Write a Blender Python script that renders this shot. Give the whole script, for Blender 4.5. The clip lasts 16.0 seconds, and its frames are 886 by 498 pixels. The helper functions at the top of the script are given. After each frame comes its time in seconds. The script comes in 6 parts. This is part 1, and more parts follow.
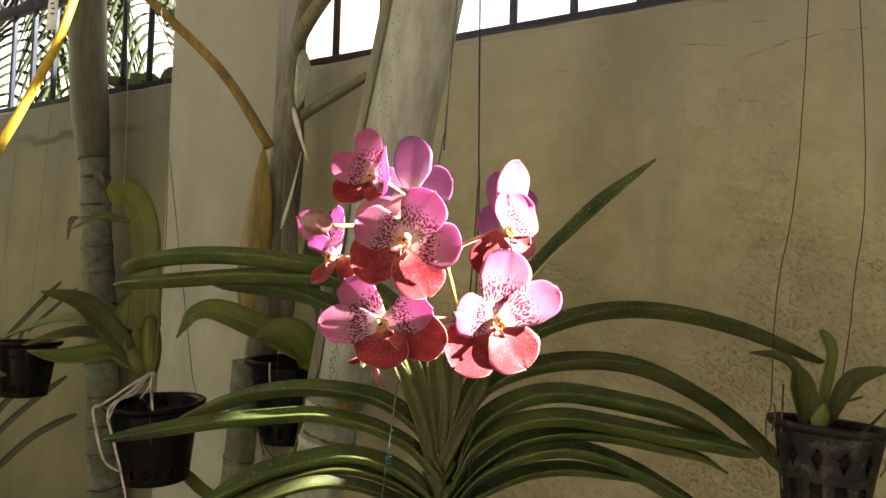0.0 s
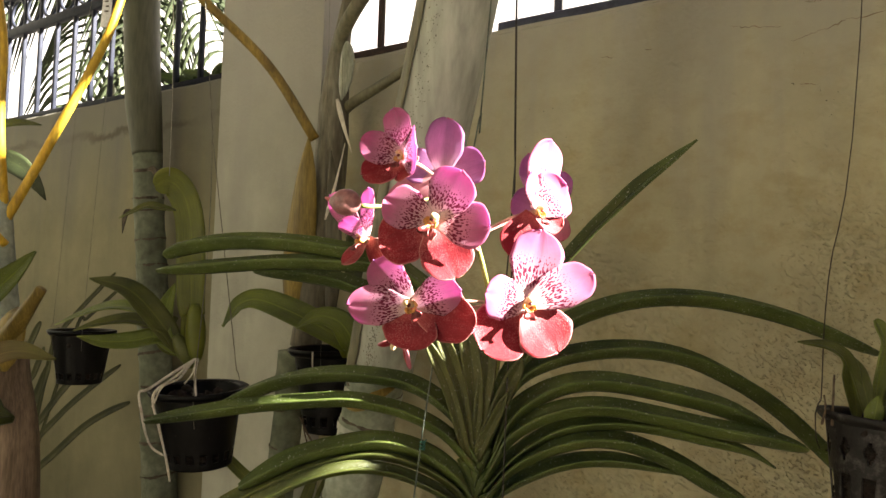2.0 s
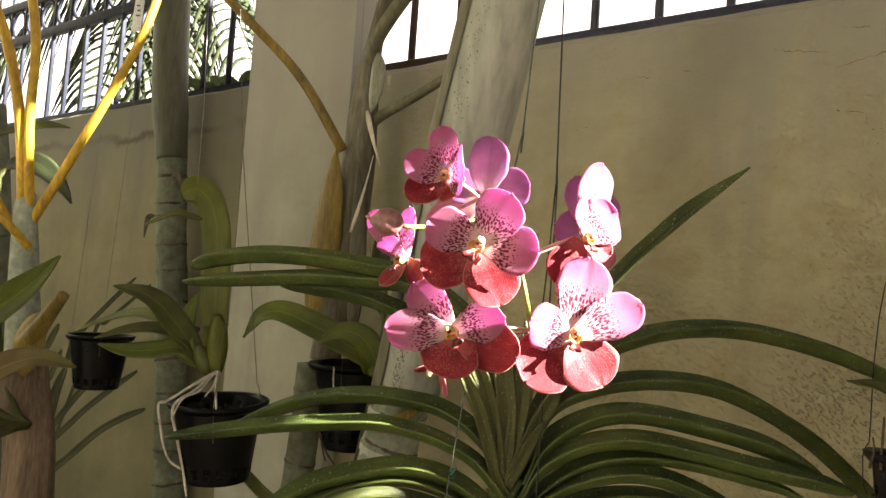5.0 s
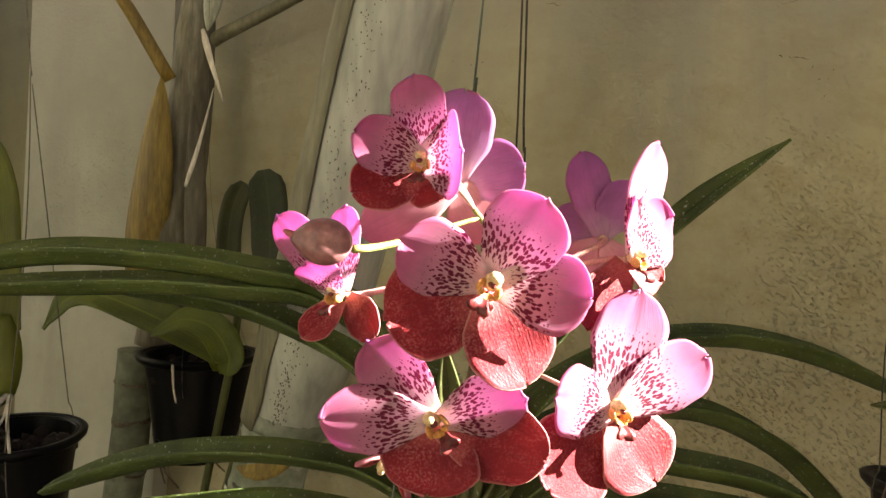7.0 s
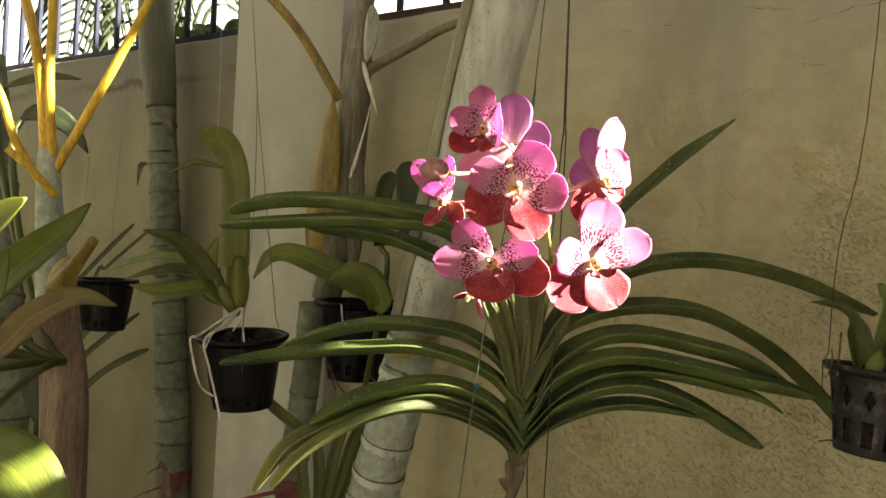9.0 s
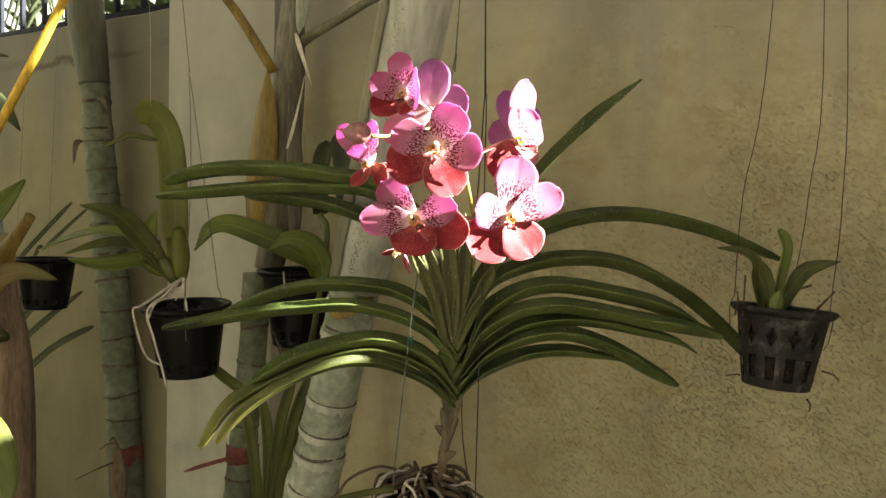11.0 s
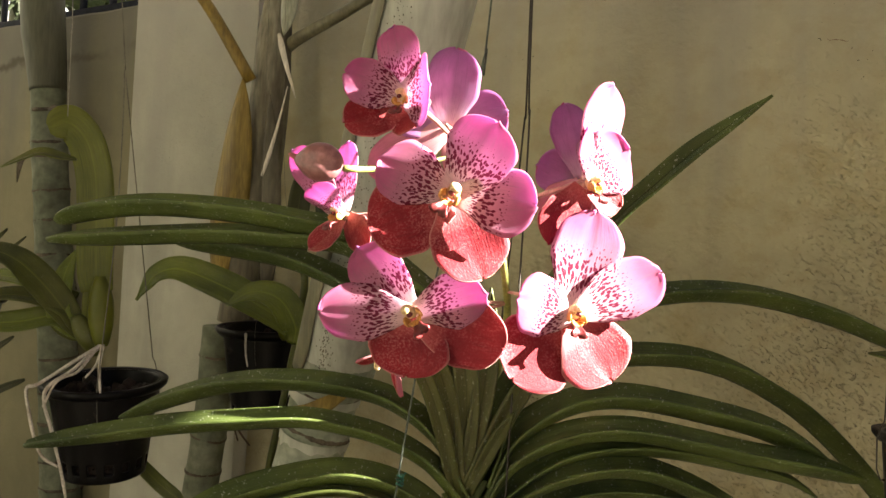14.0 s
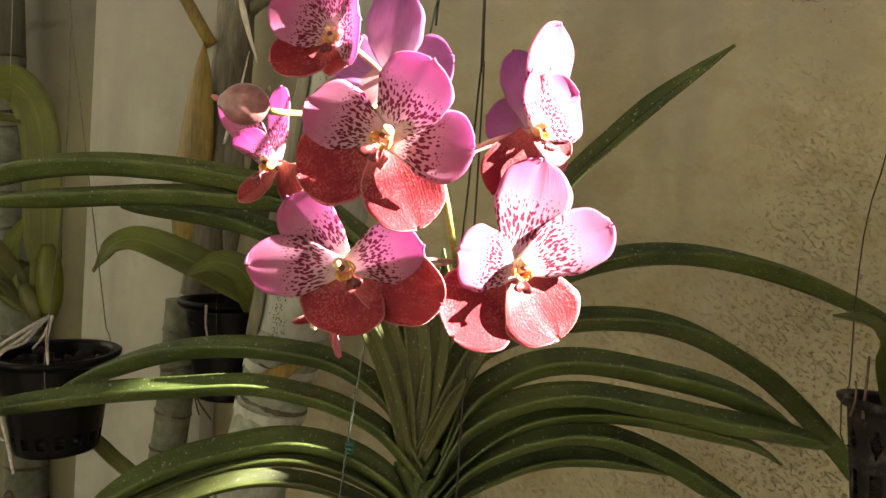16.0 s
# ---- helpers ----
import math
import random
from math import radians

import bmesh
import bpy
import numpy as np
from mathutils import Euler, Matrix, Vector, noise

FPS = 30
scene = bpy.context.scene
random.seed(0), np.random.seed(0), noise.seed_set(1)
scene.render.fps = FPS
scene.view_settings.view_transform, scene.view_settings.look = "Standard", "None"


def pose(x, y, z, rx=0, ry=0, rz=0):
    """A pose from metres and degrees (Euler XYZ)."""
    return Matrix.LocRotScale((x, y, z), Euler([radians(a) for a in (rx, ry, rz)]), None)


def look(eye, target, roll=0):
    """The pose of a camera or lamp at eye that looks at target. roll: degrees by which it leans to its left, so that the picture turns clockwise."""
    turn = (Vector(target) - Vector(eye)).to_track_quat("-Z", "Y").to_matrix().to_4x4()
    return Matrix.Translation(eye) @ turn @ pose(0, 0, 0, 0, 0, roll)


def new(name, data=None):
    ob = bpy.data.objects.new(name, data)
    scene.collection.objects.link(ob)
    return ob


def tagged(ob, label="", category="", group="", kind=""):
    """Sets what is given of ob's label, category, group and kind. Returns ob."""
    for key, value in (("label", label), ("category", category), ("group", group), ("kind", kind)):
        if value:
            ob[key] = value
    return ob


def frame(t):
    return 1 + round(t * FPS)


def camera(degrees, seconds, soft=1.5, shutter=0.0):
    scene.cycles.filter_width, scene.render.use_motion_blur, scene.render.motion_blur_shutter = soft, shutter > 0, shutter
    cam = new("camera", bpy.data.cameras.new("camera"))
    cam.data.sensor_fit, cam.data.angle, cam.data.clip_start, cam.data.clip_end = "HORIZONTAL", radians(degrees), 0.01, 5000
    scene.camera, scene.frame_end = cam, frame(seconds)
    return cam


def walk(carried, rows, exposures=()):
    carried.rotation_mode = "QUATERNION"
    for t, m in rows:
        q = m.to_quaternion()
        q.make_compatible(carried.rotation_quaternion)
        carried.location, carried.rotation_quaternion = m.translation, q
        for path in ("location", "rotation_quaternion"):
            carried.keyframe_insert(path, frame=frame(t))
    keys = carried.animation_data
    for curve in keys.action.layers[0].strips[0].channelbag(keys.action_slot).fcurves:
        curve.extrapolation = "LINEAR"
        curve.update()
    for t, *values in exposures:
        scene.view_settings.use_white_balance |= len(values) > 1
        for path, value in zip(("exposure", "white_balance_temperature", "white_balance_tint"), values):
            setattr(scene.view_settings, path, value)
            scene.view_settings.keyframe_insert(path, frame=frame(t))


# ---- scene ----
cam = camera(59.5, 16.0)
PATH = [
    (0, (0.0657, 0.0368, 1.4769), (-0.0469, 2.0304, 1.5903), 1.57),
    (0.5, (0.0702, 0.0141, 1.4655), (-0.1672, 1.9957, 1.5956), 1.95),
    (1, (0.0721, 0.0211, 1.4677), (-0.1786, 2.0006, 1.6043), 1.55),
    (1.5, (0.0762, 0.0351, 1.4652), (-0.1547, 2.0185, 1.5797), 1.34),
    (2, (0.0832, 0.0481, 1.4648), (-0.1673, 2.0296, 1.5704), 1.85),
    (2.5, (0.0862, 0.0471, 1.4659), (-0.1974, 2.024, 1.5741), 3.37),
    (3, (0.0861, 0.043, 1.4688), (-0.2214, 2.0151, 1.597), 4.29),
    (3.5, (0.0878, 0.0379, 1.4758), (-0.2368, 2.0052, 1.6311), 4.3),
    (3.7, (0.0898, 0.0339, 1.4747), (-0.2352, 1.9999, 1.645), 4.2),
    (5.8, (0.0229, 0.1359, 1.4736), (-0.1508, 2.1273, 1.5385), 3.51),
    (6, (0.0126, 0.1627, 1.4809), (-0.061, 2.161, 1.5179), 3.64),
    (6.5, (-0.0271, 0.2543, 1.4986), (0.1183, 2.2481, 1.4392), 6.38),
    (7, (-0.0424, 0.2825, 1.5317), (0.152, 2.2727, 1.4992), 3.04),
    (7.5, (-0.0518, 0.2712, 1.5411), (0.125, 2.2634, 1.5489), 2.06),
    (8, (-0.0096, 0.176, 1.5114), (0.0683, 2.1743, 1.5384), 2.43),
    (8.5, (0.0111, 0.0654, 1.4914), (-0.0077, 2.0649, 1.5356), 2.9),
    (9, (0.0032, -0.0329, 1.4626), (-0.1638, 1.9601, 1.4607), 3.1),
    (9.5, (0.0203, -0.0668, 1.4614), (-0.164, 1.9247, 1.4628), 2.51),
    (10, (0.0126, -0.0927, 1.4535), (-0.0583, 1.9059, 1.4235), 1.44),
    (10.2, (0.0077, -0.1065, 1.4489), (-0.0245, 1.8919, 1.3785), 1.02),
    (12.3, (0.0748, 0.0349, 1.4742), (-0.096, 2.0273, 1.4411), 2.51),
    (12.5, (0.0684, 0.0496, 1.4843), (-0.1623, 2.0362, 1.4997), 2.64),
    (13, (0.0431, 0.1194, 1.494), (-0.1792, 2.1063, 1.5478), 3.33),
    (13.5, (0.0284, 0.2016, 1.4855), (-0.0958, 2.1978, 1.4894), 2.37),
    (14, (0.0144, 0.2146, 1.4863), (-0.0388, 2.2139, 1.4891), 3.33),
    (14.5, (0.0066, 0.1982, 1.5046), (-0.0721, 2.1961, 1.5474), 4.04),
    (15, (0.0247, 0.2042, 1.5044), (-0.0408, 2.2028, 1.5398), 3.24),
    (15.5, (0.0455, 0.2077, 1.4833), (-0.0094, 2.2067, 1.454), 2.23),
    (16, (0.038, 0.239, 1.4728), (0.0288, 2.2384, 1.4273), 3.2),
]
walk(cam, [(t, look(eye, target, roll)) for t, eye, target, roll in PATH], [(0.0, 0.84, 6400, 12), (3.7, 0.88, 6400, 12), (5.8, 0.95, 6400, 12), (7.5, 0.87, 6400, 12), (9.0, 0.96, 6400, 9), (10.2, 1.00, 6400, 8), (12.3, 1.00, 6400, 7), (13.5, 0.93, 6400, 12), (16.0, 0.92, 6400, 13)])

# ---------------------------------------------------------------- light
SUN = Vector((-0.86, 0.10, -0.50)).normalized()      # way the sunlight travels
sun_data = bpy.data.lights.new("sun", "SUN")
sun_data.energy, sun_data.angle, sun_data.color = 51.0, radians(0.55), (1.0, 0.93, 0.82)
sun = new("sun", sun_data)
sun.matrix_world = look((6, -6, 6), Vector((6, -6, 6)) + SUN)

world = bpy.data.worlds.new("sky")
scene.world = world
world.use_nodes = True
wn = world.node_tree.nodes
sky = wn.new("ShaderNodeTexSky")
sky.sky_type, sky.sun_disc = "NISHITA", False
sky.air_density, sky.dust_density, sky.ozone_density = 0.6, 5.0, 0.4
sky.sun_elevation = math.asin(-SUN.z)
sky.sun_rotation = math.atan2(-SUN.x, -SUN.y)
world.node_tree.links.new(sky.outputs[0], wn["Background"].inputs[0])
wn["Background"].inputs[1].default_value = 0.075


# ---------------------------------------------------------------- materials
def material(name):
    m = bpy.data.materials.new(name)
    m.use_nodes = True
    return m, m.node_tree.nodes, m.node_tree.links, m.node_tree.nodes["Principled BSDF"]


def ramp(nodes, stops):
    r = nodes.new("ShaderNodeValToRGB")
    while len(r.color_ramp.elements) < len(stops):
        r.color_ramp.elements.new(0.5)
    for e, (at, c) in zip(r.color_ramp.elements, stops):
        e.position, e.color = at, (*c, 1)
    return r


def texture(nodes, links, scale, detail=4, rough=0.55, space="Object", stretch=(1, 1, 1)):
    tc, mp, n = nodes.new("ShaderNodeTexCoord"), nodes.new("ShaderNodeMapping"), nodes.new("ShaderNodeTexNoise")
    mp.inputs["Scale"].default_value = stretch
    n.inputs["Scale"].default_value, n.inputs["Detail"].default_value, n.inputs["Roughness"].default_value = scale, detail, rough
    links.new(tc.outputs[space], mp.inputs[0])
    links.new(mp.outputs[0], n.inputs["Vector"])
    return n


def mix(nodes, links, a, b, fac, kind="MIX"):
    n = nodes.new("ShaderNodeMix")
    n.data_type, n.blend_type = "RGBA", kind
    for sock, v in ((n.inputs["Factor"], fac), (n.inputs["A"], a), (n.inputs["B"], b)):
        if hasattr(v, "links"):
            links.new(v, sock)
        elif isinstance(v, tuple):
            sock.default_value = (*v, 1)
        else:
            sock.default_value = v
    return n.outputs["Result"]


def mapped(nodes, links, value, lo, hi, a=0.0, b=1.0):
    n = nodes.new("ShaderNodeMapRange")
    n.inputs[1].default_value, n.inputs[2].default_value = lo, hi
    n.inputs[3].default_value, n.inputs[4].default_value = a, b
    links.new(value, n.inputs[0])
    return n.outputs[0]


def maths(nodes, links, op, a, b=0.0):
    n = nodes.new("ShaderNodeMath")
    n.operation = op
    for sock, v in ((n.inputs[0], a), (n.inputs[1], b)):
        if hasattr(v, "links"):
            links.new(v, sock)
        else:
            sock.default_value = v
    return n.outputs[0]


def relief(nodes, links, bsdf, height, strength, distance):
    b = nodes.new("ShaderNodeBump")
    b.inputs["Strength"].default_value, b.inputs["Distance"].default_value = strength, distance
    links.new(height, b.inputs["Height"])
    links.new(b.outputs[0], bsdf.inputs["Normal"])
    return b


def mottled(name, dark, light, scale, rough=0.6, bump=0.3, depth=0.002, fine=8.0, stretch=(1, 1, 1), metal=0.0, third=None, shine=0.4):
    """Two colours in large patches, a finer grain over them, and relief from both."""
    m, n, l, bs = material(name)
    big = texture(n, l, scale, 5, 0.6, stretch=stretch)
    small = texture(n, l, scale * fine, 4, 0.6, stretch=stretch)
    stops = [(0.33, dark), (0.68, light)] if third is None else [(0.30, dark), (0.55, light), (0.72, third)]
    c = ramp(n, stops)
    l.new(big.outputs[0], c.inputs[0])
    grain = mapped(n, l, small.outputs[0], 0.3, 0.7, 0.72, 1.18)
    l.new(mix(n, l, c.outputs[0], grain, 1.0, "MULTIPLY"), bs.inputs["Base Color"])
    bs.inputs["Roughness"].default_value, bs.inputs["Metallic"].default_value = rough, metal
    bs.inputs["Specular IOR Level"].default_value = shine
    relief(n, l, bs, small.outputs[0], bump, depth)
    return m


def plaster(name, dark, light, pits=1.0, torn=False, stain=None):
    """Trowelled sand plaster: broad stains, streaks of damp, and chipped pits."""
    m, n, l, bs = material(name)
    big, mid = texture(n, l, 1.6, 6, 0.6), texture(n, l, 9, 5, 0.65)
    streak = texture(n, l, 3.0, 5, 0.6, stretch=(3.0, 1.0, 0.35))
    c = ramp(n, [(0.25, dark), (0.7, light)])
    l.new(big.outputs[0], c.inputs[0])
    tone = mapped(n, l, mid.outputs[0], 0.25, 0.75, 0.80, 1.14)
    col = mix(n, l, c.outputs[0], tone, 1.0, "MULTIPLY")
    if torn:
        # browner blotches where the ochre wash is thick
        blot = texture(n, l, 13, 6, 0.7, stretch=(1.0, 1.0, 1.4))
        col = mix(n, l, col, tuple(v * k for v, k in zip(dark, (0.92, 0.81, 0.62))), mapped(n, l, blot.outputs[0], 0.48, 0.66, 0.0, 0.55))
    damp = mapped(n, l, streak.outputs[0], 0.52, 0.75, 0.0, 0.35)
    col = mix(n, l, col, tuple(0.5 * v for v in dark), damp)
    # sky-grey light painted into the colour of the upper part, broken by weathering streaks
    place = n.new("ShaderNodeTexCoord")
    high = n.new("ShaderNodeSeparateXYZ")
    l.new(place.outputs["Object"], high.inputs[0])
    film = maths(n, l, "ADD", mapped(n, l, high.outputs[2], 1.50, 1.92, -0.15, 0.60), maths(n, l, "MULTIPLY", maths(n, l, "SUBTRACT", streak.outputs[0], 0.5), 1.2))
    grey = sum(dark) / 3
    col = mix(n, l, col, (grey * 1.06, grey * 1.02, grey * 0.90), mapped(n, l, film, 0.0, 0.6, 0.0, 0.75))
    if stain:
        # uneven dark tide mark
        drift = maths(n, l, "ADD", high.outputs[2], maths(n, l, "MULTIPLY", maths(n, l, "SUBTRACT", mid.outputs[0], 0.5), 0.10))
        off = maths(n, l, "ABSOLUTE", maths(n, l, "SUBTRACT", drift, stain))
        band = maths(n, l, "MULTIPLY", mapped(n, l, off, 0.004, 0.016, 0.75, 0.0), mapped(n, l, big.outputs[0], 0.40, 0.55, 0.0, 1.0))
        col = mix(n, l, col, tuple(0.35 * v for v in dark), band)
    # dark specks, where sand fell out
    vo = n.new("ShaderNodeTexVoronoi")
    tc, mp = n.new("ShaderNodeTexCoord"), n.new("ShaderNodeMapping")
    mp.inputs["Scale"].default_value = (0.8, 1.0, 2.0)
    warp = texture(n, l, 30, 3, 0.6)
    va = n.new("ShaderNodeVectorMath")
    va.operation = "MULTIPLY_ADD"
    l.new(warp.outputs[1], va.inputs[0])
    va.inputs[1].default_value = (0.05, 0.05, 0.05)
    l.new(tc.outputs["Object"], mp.inputs[0])
    l.new(mp.outputs[0], va.inputs[2])
    l.new(va.outputs[0], vo.inputs["Vector"])
    vo.inputs["Scale"].default_value = 58
    gate = texture(n, l, 5, 3, 0.6)
    gated = mapped(n, l, gate.outputs[0], 0.50, 0.78, 0.0, 0.11)
    spot = maths(n, l, "LESS_THAN", vo.outputs["Distance"], gated)
    col = mix(n, l, col, tuple(0.16 * v for v in dark), maths(n, l, "MULTIPLY", spot, 0.85))
    bs.inputs["Roughness"].default_value = 0.9
    # rough patches of trowel marks
    grain = texture(n, l, 120, 4, 0.6)
    chips = texture(n, l, 250, 2, 0.5, stretch=(0.8, 1, 1.2))
    where = texture(n, l, 2.6, 4, 0.6)
    rough = mapped(n, l, where.outputs[0], 0.46, 0.64, 0.0, 1.0)
    cut = mapped(n, l, chips.outputs[0], 0.60, 0.74, 0.0, 1.0)
    if torn:
        # slanting trowel chips, thick low down and far along the wall
        slant, narrow = n.new("ShaderNodeMapping"), n.new("ShaderNodeMapping")
        slant.inputs["Rotation"].default_value = (0, radians(-35), 0)
        narrow.inputs["Scale"].default_value = (175, 40, 320)
        l.new(place.outputs["Object"], slant.inputs[0])
        l.new(slant.outputs[0], narrow.inputs[0])
        tear = n.new("ShaderNodeTexNoise")
        tear.inputs["Scale"].default_value, tear.inputs["Detail"].default_value = 1.0, 3.0
        l.new(narrow.outputs[0], tear.inputs["Vector"])
        reach = maths(n, l, "ADD", mapped(n, l, high.outputs[2], 1.22, 1.80, 0.16, -0.16), mapped(n, l, high.outputs[0], 0.15, 0.75, -0.14, 0.13))
        rough = mapped(n, l, maths(n, l, "ADD", where.outputs[0], reach), 0.44, 0.66, 0.0, 1.0)
        cut = mapped(n, l, maths(n, l, "ADD", tear.outputs[0], maths(n, l, "MULTIPLY", rough, 0.06)), 0.635, 0.69, 0.0, 1.0)
    # pits darkened in the colour, standing in for shade the bump misses
    pit_shade = maths(n, l, "MULTIPLY", maths(n, l, "MULTIPLY", cut, rough), 0.10 if torn else 0.05 * pits)
    col = mix(n, l, col, tuple(0.40 * v for v in dark), pit_shade)
    l.new(col, bs.inputs["Base Color"])
    h = maths(n, l, "ADD", maths(n, l, "MULTIPLY", grain.outputs[0], 0.28),
              maths(n, l, "MULTIPLY", maths(n, l, "MULTIPLY", cut, rough), -0.6 if torn else -0.9 * pits))
    h = maths(n, l, "ADD", h, maths(n, l, "MULTIPLY", mid.outputs[0], 0.12))
    relief(n, l, bs, h, 1.0, 0.008 if torn else 0.004)
    return m


def blade_material(name, dark, light, specks=0.0, rough=0.38, glow=0.25, yellow=None, rib=0.10):
    """Leaf: colour across and along the blade by its UV, fine parallel veins, a paler midrib, dust specks, light through it."""
    m, n, l, bs = material(name)
    uv = n.new("ShaderNodeTexCoord")
    sep = n.new("ShaderNodeSeparateXYZ")
    l.new(uv.outputs["UV"], sep.inputs[0])
    big = texture(n, l, 14, 4, 0.6)
    c = ramp(n, [(0.3, dark), (0.72, light)])
    l.new(big.outputs[0], c.inputs[0])
    vein = texture(n, l, 6, 3, 0.5, "UV", (1.0, 12.0, 1.0))
    col = mix(n, l, c.outputs[0], mapped(n, l, vein.outputs[0], 0.3, 0.7, 0.70, 1.24), 1.0, "MULTIPLY")
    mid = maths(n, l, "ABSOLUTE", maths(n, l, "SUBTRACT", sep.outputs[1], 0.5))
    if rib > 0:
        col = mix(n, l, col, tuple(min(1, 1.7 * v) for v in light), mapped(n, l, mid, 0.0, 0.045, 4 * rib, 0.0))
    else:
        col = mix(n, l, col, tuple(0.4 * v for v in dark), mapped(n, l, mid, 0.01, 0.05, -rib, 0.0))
    if yellow:
        col = mix(n, l, col, yellow, mapped(n, l, maths(n, l, "ADD", sep.outputs[0], maths(n, l, "MULTIPLY", big.outputs[0], 0.5)), 0.95, 1.35, 0.0, 0.85))
    if specks:
        dust = texture(n, l, 430, 3, 0.6)
        col = mix(n, l, col, (0.42, 0.44, 0.38), mapped(n, l, dust.outputs[0], 0.635, 0.68, 0.0, specks))
        film = texture(n, l, 40, 4, 0.7)
        col = mix(n, l, col, (0.22, 0.26, 0.14), mapped(n, l, film.outputs[0], 0.5, 0.8, 0.0, 0.14 * specks))
    l.new(col, bs.inputs["Base Color"])
    bs.inputs["Roughness"].default_value = rough
    relief(n, l, bs, vein.outputs[0], 0.5, 0.0014)
    tr = n.new("ShaderNodeBsdfTranslucent")
    warm = mix(n, l, col, (1.5, 1.5, 0.5), 1.0, "MULTIPLY")
    l.new(warm, tr.inputs[0])
    mx = n.new("ShaderNodeMixShader")
    mx.inputs[0].default_value = glow
    l.new(bs.outputs[0], mx.inputs[1])
    l.new(tr.outputs[0], mx.inputs[2])
    l.new(mx.outputs[0], n["Material Output"].inputs[0])
    return m


def petal_material(name, tip, middle, claw, spot, reach, amount, veins=0.0, glow=0.6, velvet=0.15):
    """Petal: pale at the claw, deeper towards the tip, with rows of dark spots that thin out at `reach` of its length."""
    m, n, l, bs = material(name)
    uv = n.new("ShaderNodeTexCoord")
    sep = n.new("ShaderNodeSeparateXYZ")
    l.new(uv.outputs["UV"], sep.inputs[0])
    info = n.new("ShaderNodeObjectInfo")
    along = sep.outputs[0]
    c = ramp(n, [(0.06, claw), (0.40, middle), (0.85, tip)])
    l.new(along, c.inputs[0])
    cloud = texture(n, l, 60, 4, 0.6)
    col = mix(n, l, c.outputs[0], mapped(n, l, cloud.outputs[0], 0.3, 0.7, 0.82, 1.12), 1.0, "MULTIPLY")
    line = texture(n, l, 4, 3, 0.5, "UV", (0.8, 9.0, 1.0))
    col = mix(n, l, col, tuple(0.62 * v for v in middle), mapped(n, l, line.outputs[0], 0.5, 0.72, 0.0, 0.5))
    if veins:
        net = texture(n, l, 900, 2, 0.6)
        edge = mapped(n, l, net.outputs[0], 0.47, 0.64, 0.0, veins)
        patch = mapped(n, l, cloud.outputs[0], 0.42, 0.60, 0.1, 1.0)
        col = mix(n, l, col, (0.80, 0.36, 0.34), maths(n, l, "MULTIPLY", edge, patch))
        rim = maths(n, l, "ABSOLUTE", maths(n, l, "SUBTRACT", sep.outputs[1], 0.5))
        col = mix(n, l, col, (0.70, 0.34, 0.32), mapped(n, l, rim, 0.47, 0.498, 0.0, 0.35))
    if amount:
        mp, vo = n.new("ShaderNodeMapping"), n.new("ShaderNodeTexVoronoi")
        mp.inputs["Scale"].default_value = (14.0, 19.0, 1.0)
        add = n.new("ShaderNodeVectorMath")
        add.operation = "ADD"
        l.new(uv.outputs["UV"], mp.inputs[0])
        l.new(mp.outputs[0], add.inputs[0])
        l.new(maths(n, l, "MULTIPLY", info.outputs["Random"], 40.0), add.inputs[1])
        warp = texture(n, l, 14, 2, 0.5, "UV")
        add2 = n.new("ShaderNodeVectorMath")
        add2.operation = "MULTIPLY_ADD"
        l.new(warp.outputs[1], add2.inputs[0])
        add2.inputs[1].default_value = (1.3, 1.3, 0.0)
        l.new(add.outputs[0], add2.inputs[2])
        l.new(add2.outputs[0], vo.inputs["Vector"])
        vo.voronoi_dimensions = "2D"
        vo.inputs["Scale"].default_value = 1.0
        fade = mapped(n, l, along, reach - 0.14, reach + 0.16, amount, 0.0)
        root = mapped(n, l, along, 0.08, 0.24, 0.0, 1.0)
        size = maths(n, l, "MULTIPLY", fade, root)
        dot = mapped(n, l, maths(n, l, "SUBTRACT", size, vo.outputs["Distance"]), 0.0, 0.09, 0.0, 1.0)
        col = mix(n, l, col, spot, maths(n, l, "MULTIPLY", dot, 0.94))
    l.new(col, bs.inputs["Base Color"])
    bs.inputs["Roughness"].default_value = 0.5
    relief(n, l, bs, maths(n, l, "ADD", line.outputs[0], net.outputs[0]) if veins else line.outputs[0], 0.4 if veins else 0.25, 0.0006)
    bs.inputs["Specular IOR Level"].default_value = 0.15
    bs.inputs["Sheen Weight"].default_value, bs.inputs["Sheen Roughness"].default_value = velvet, 0.45
    bs.inputs["Sheen Tint"].default_value = (1.0, 0.58, 0.42, 1)
    tr = n.new("ShaderNodeBsdfTranslucent")
    l.new(col, tr.inputs[0])
    mx = n.new("ShaderNodeMixShader")
    mx.inputs[0].default_value = glow
    l.new(bs.outputs[0], mx.inputs[1])
    l.new(tr.outputs[0], mx.inputs[2])
    l.new(mx.outputs[0], n["Material Output"].inputs[0])
    return m


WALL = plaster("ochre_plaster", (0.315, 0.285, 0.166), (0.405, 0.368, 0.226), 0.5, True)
# darker than WALL to paint in the shade on this length; streaks are damp
SHADED_OCHRE = plaster("shaded_damp_ochre_plaster", (0.145, 0.134, 0.072), (0.225, 0.204, 0.118), 0.5, stain=1.842)
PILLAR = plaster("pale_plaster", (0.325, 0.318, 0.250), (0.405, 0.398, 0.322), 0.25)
SOIL = mottled("garden_soil", (0.065, 0.055, 0.038), (0.15, 0.125, 0.085), 6, 0.95, 0.8, 0.01)
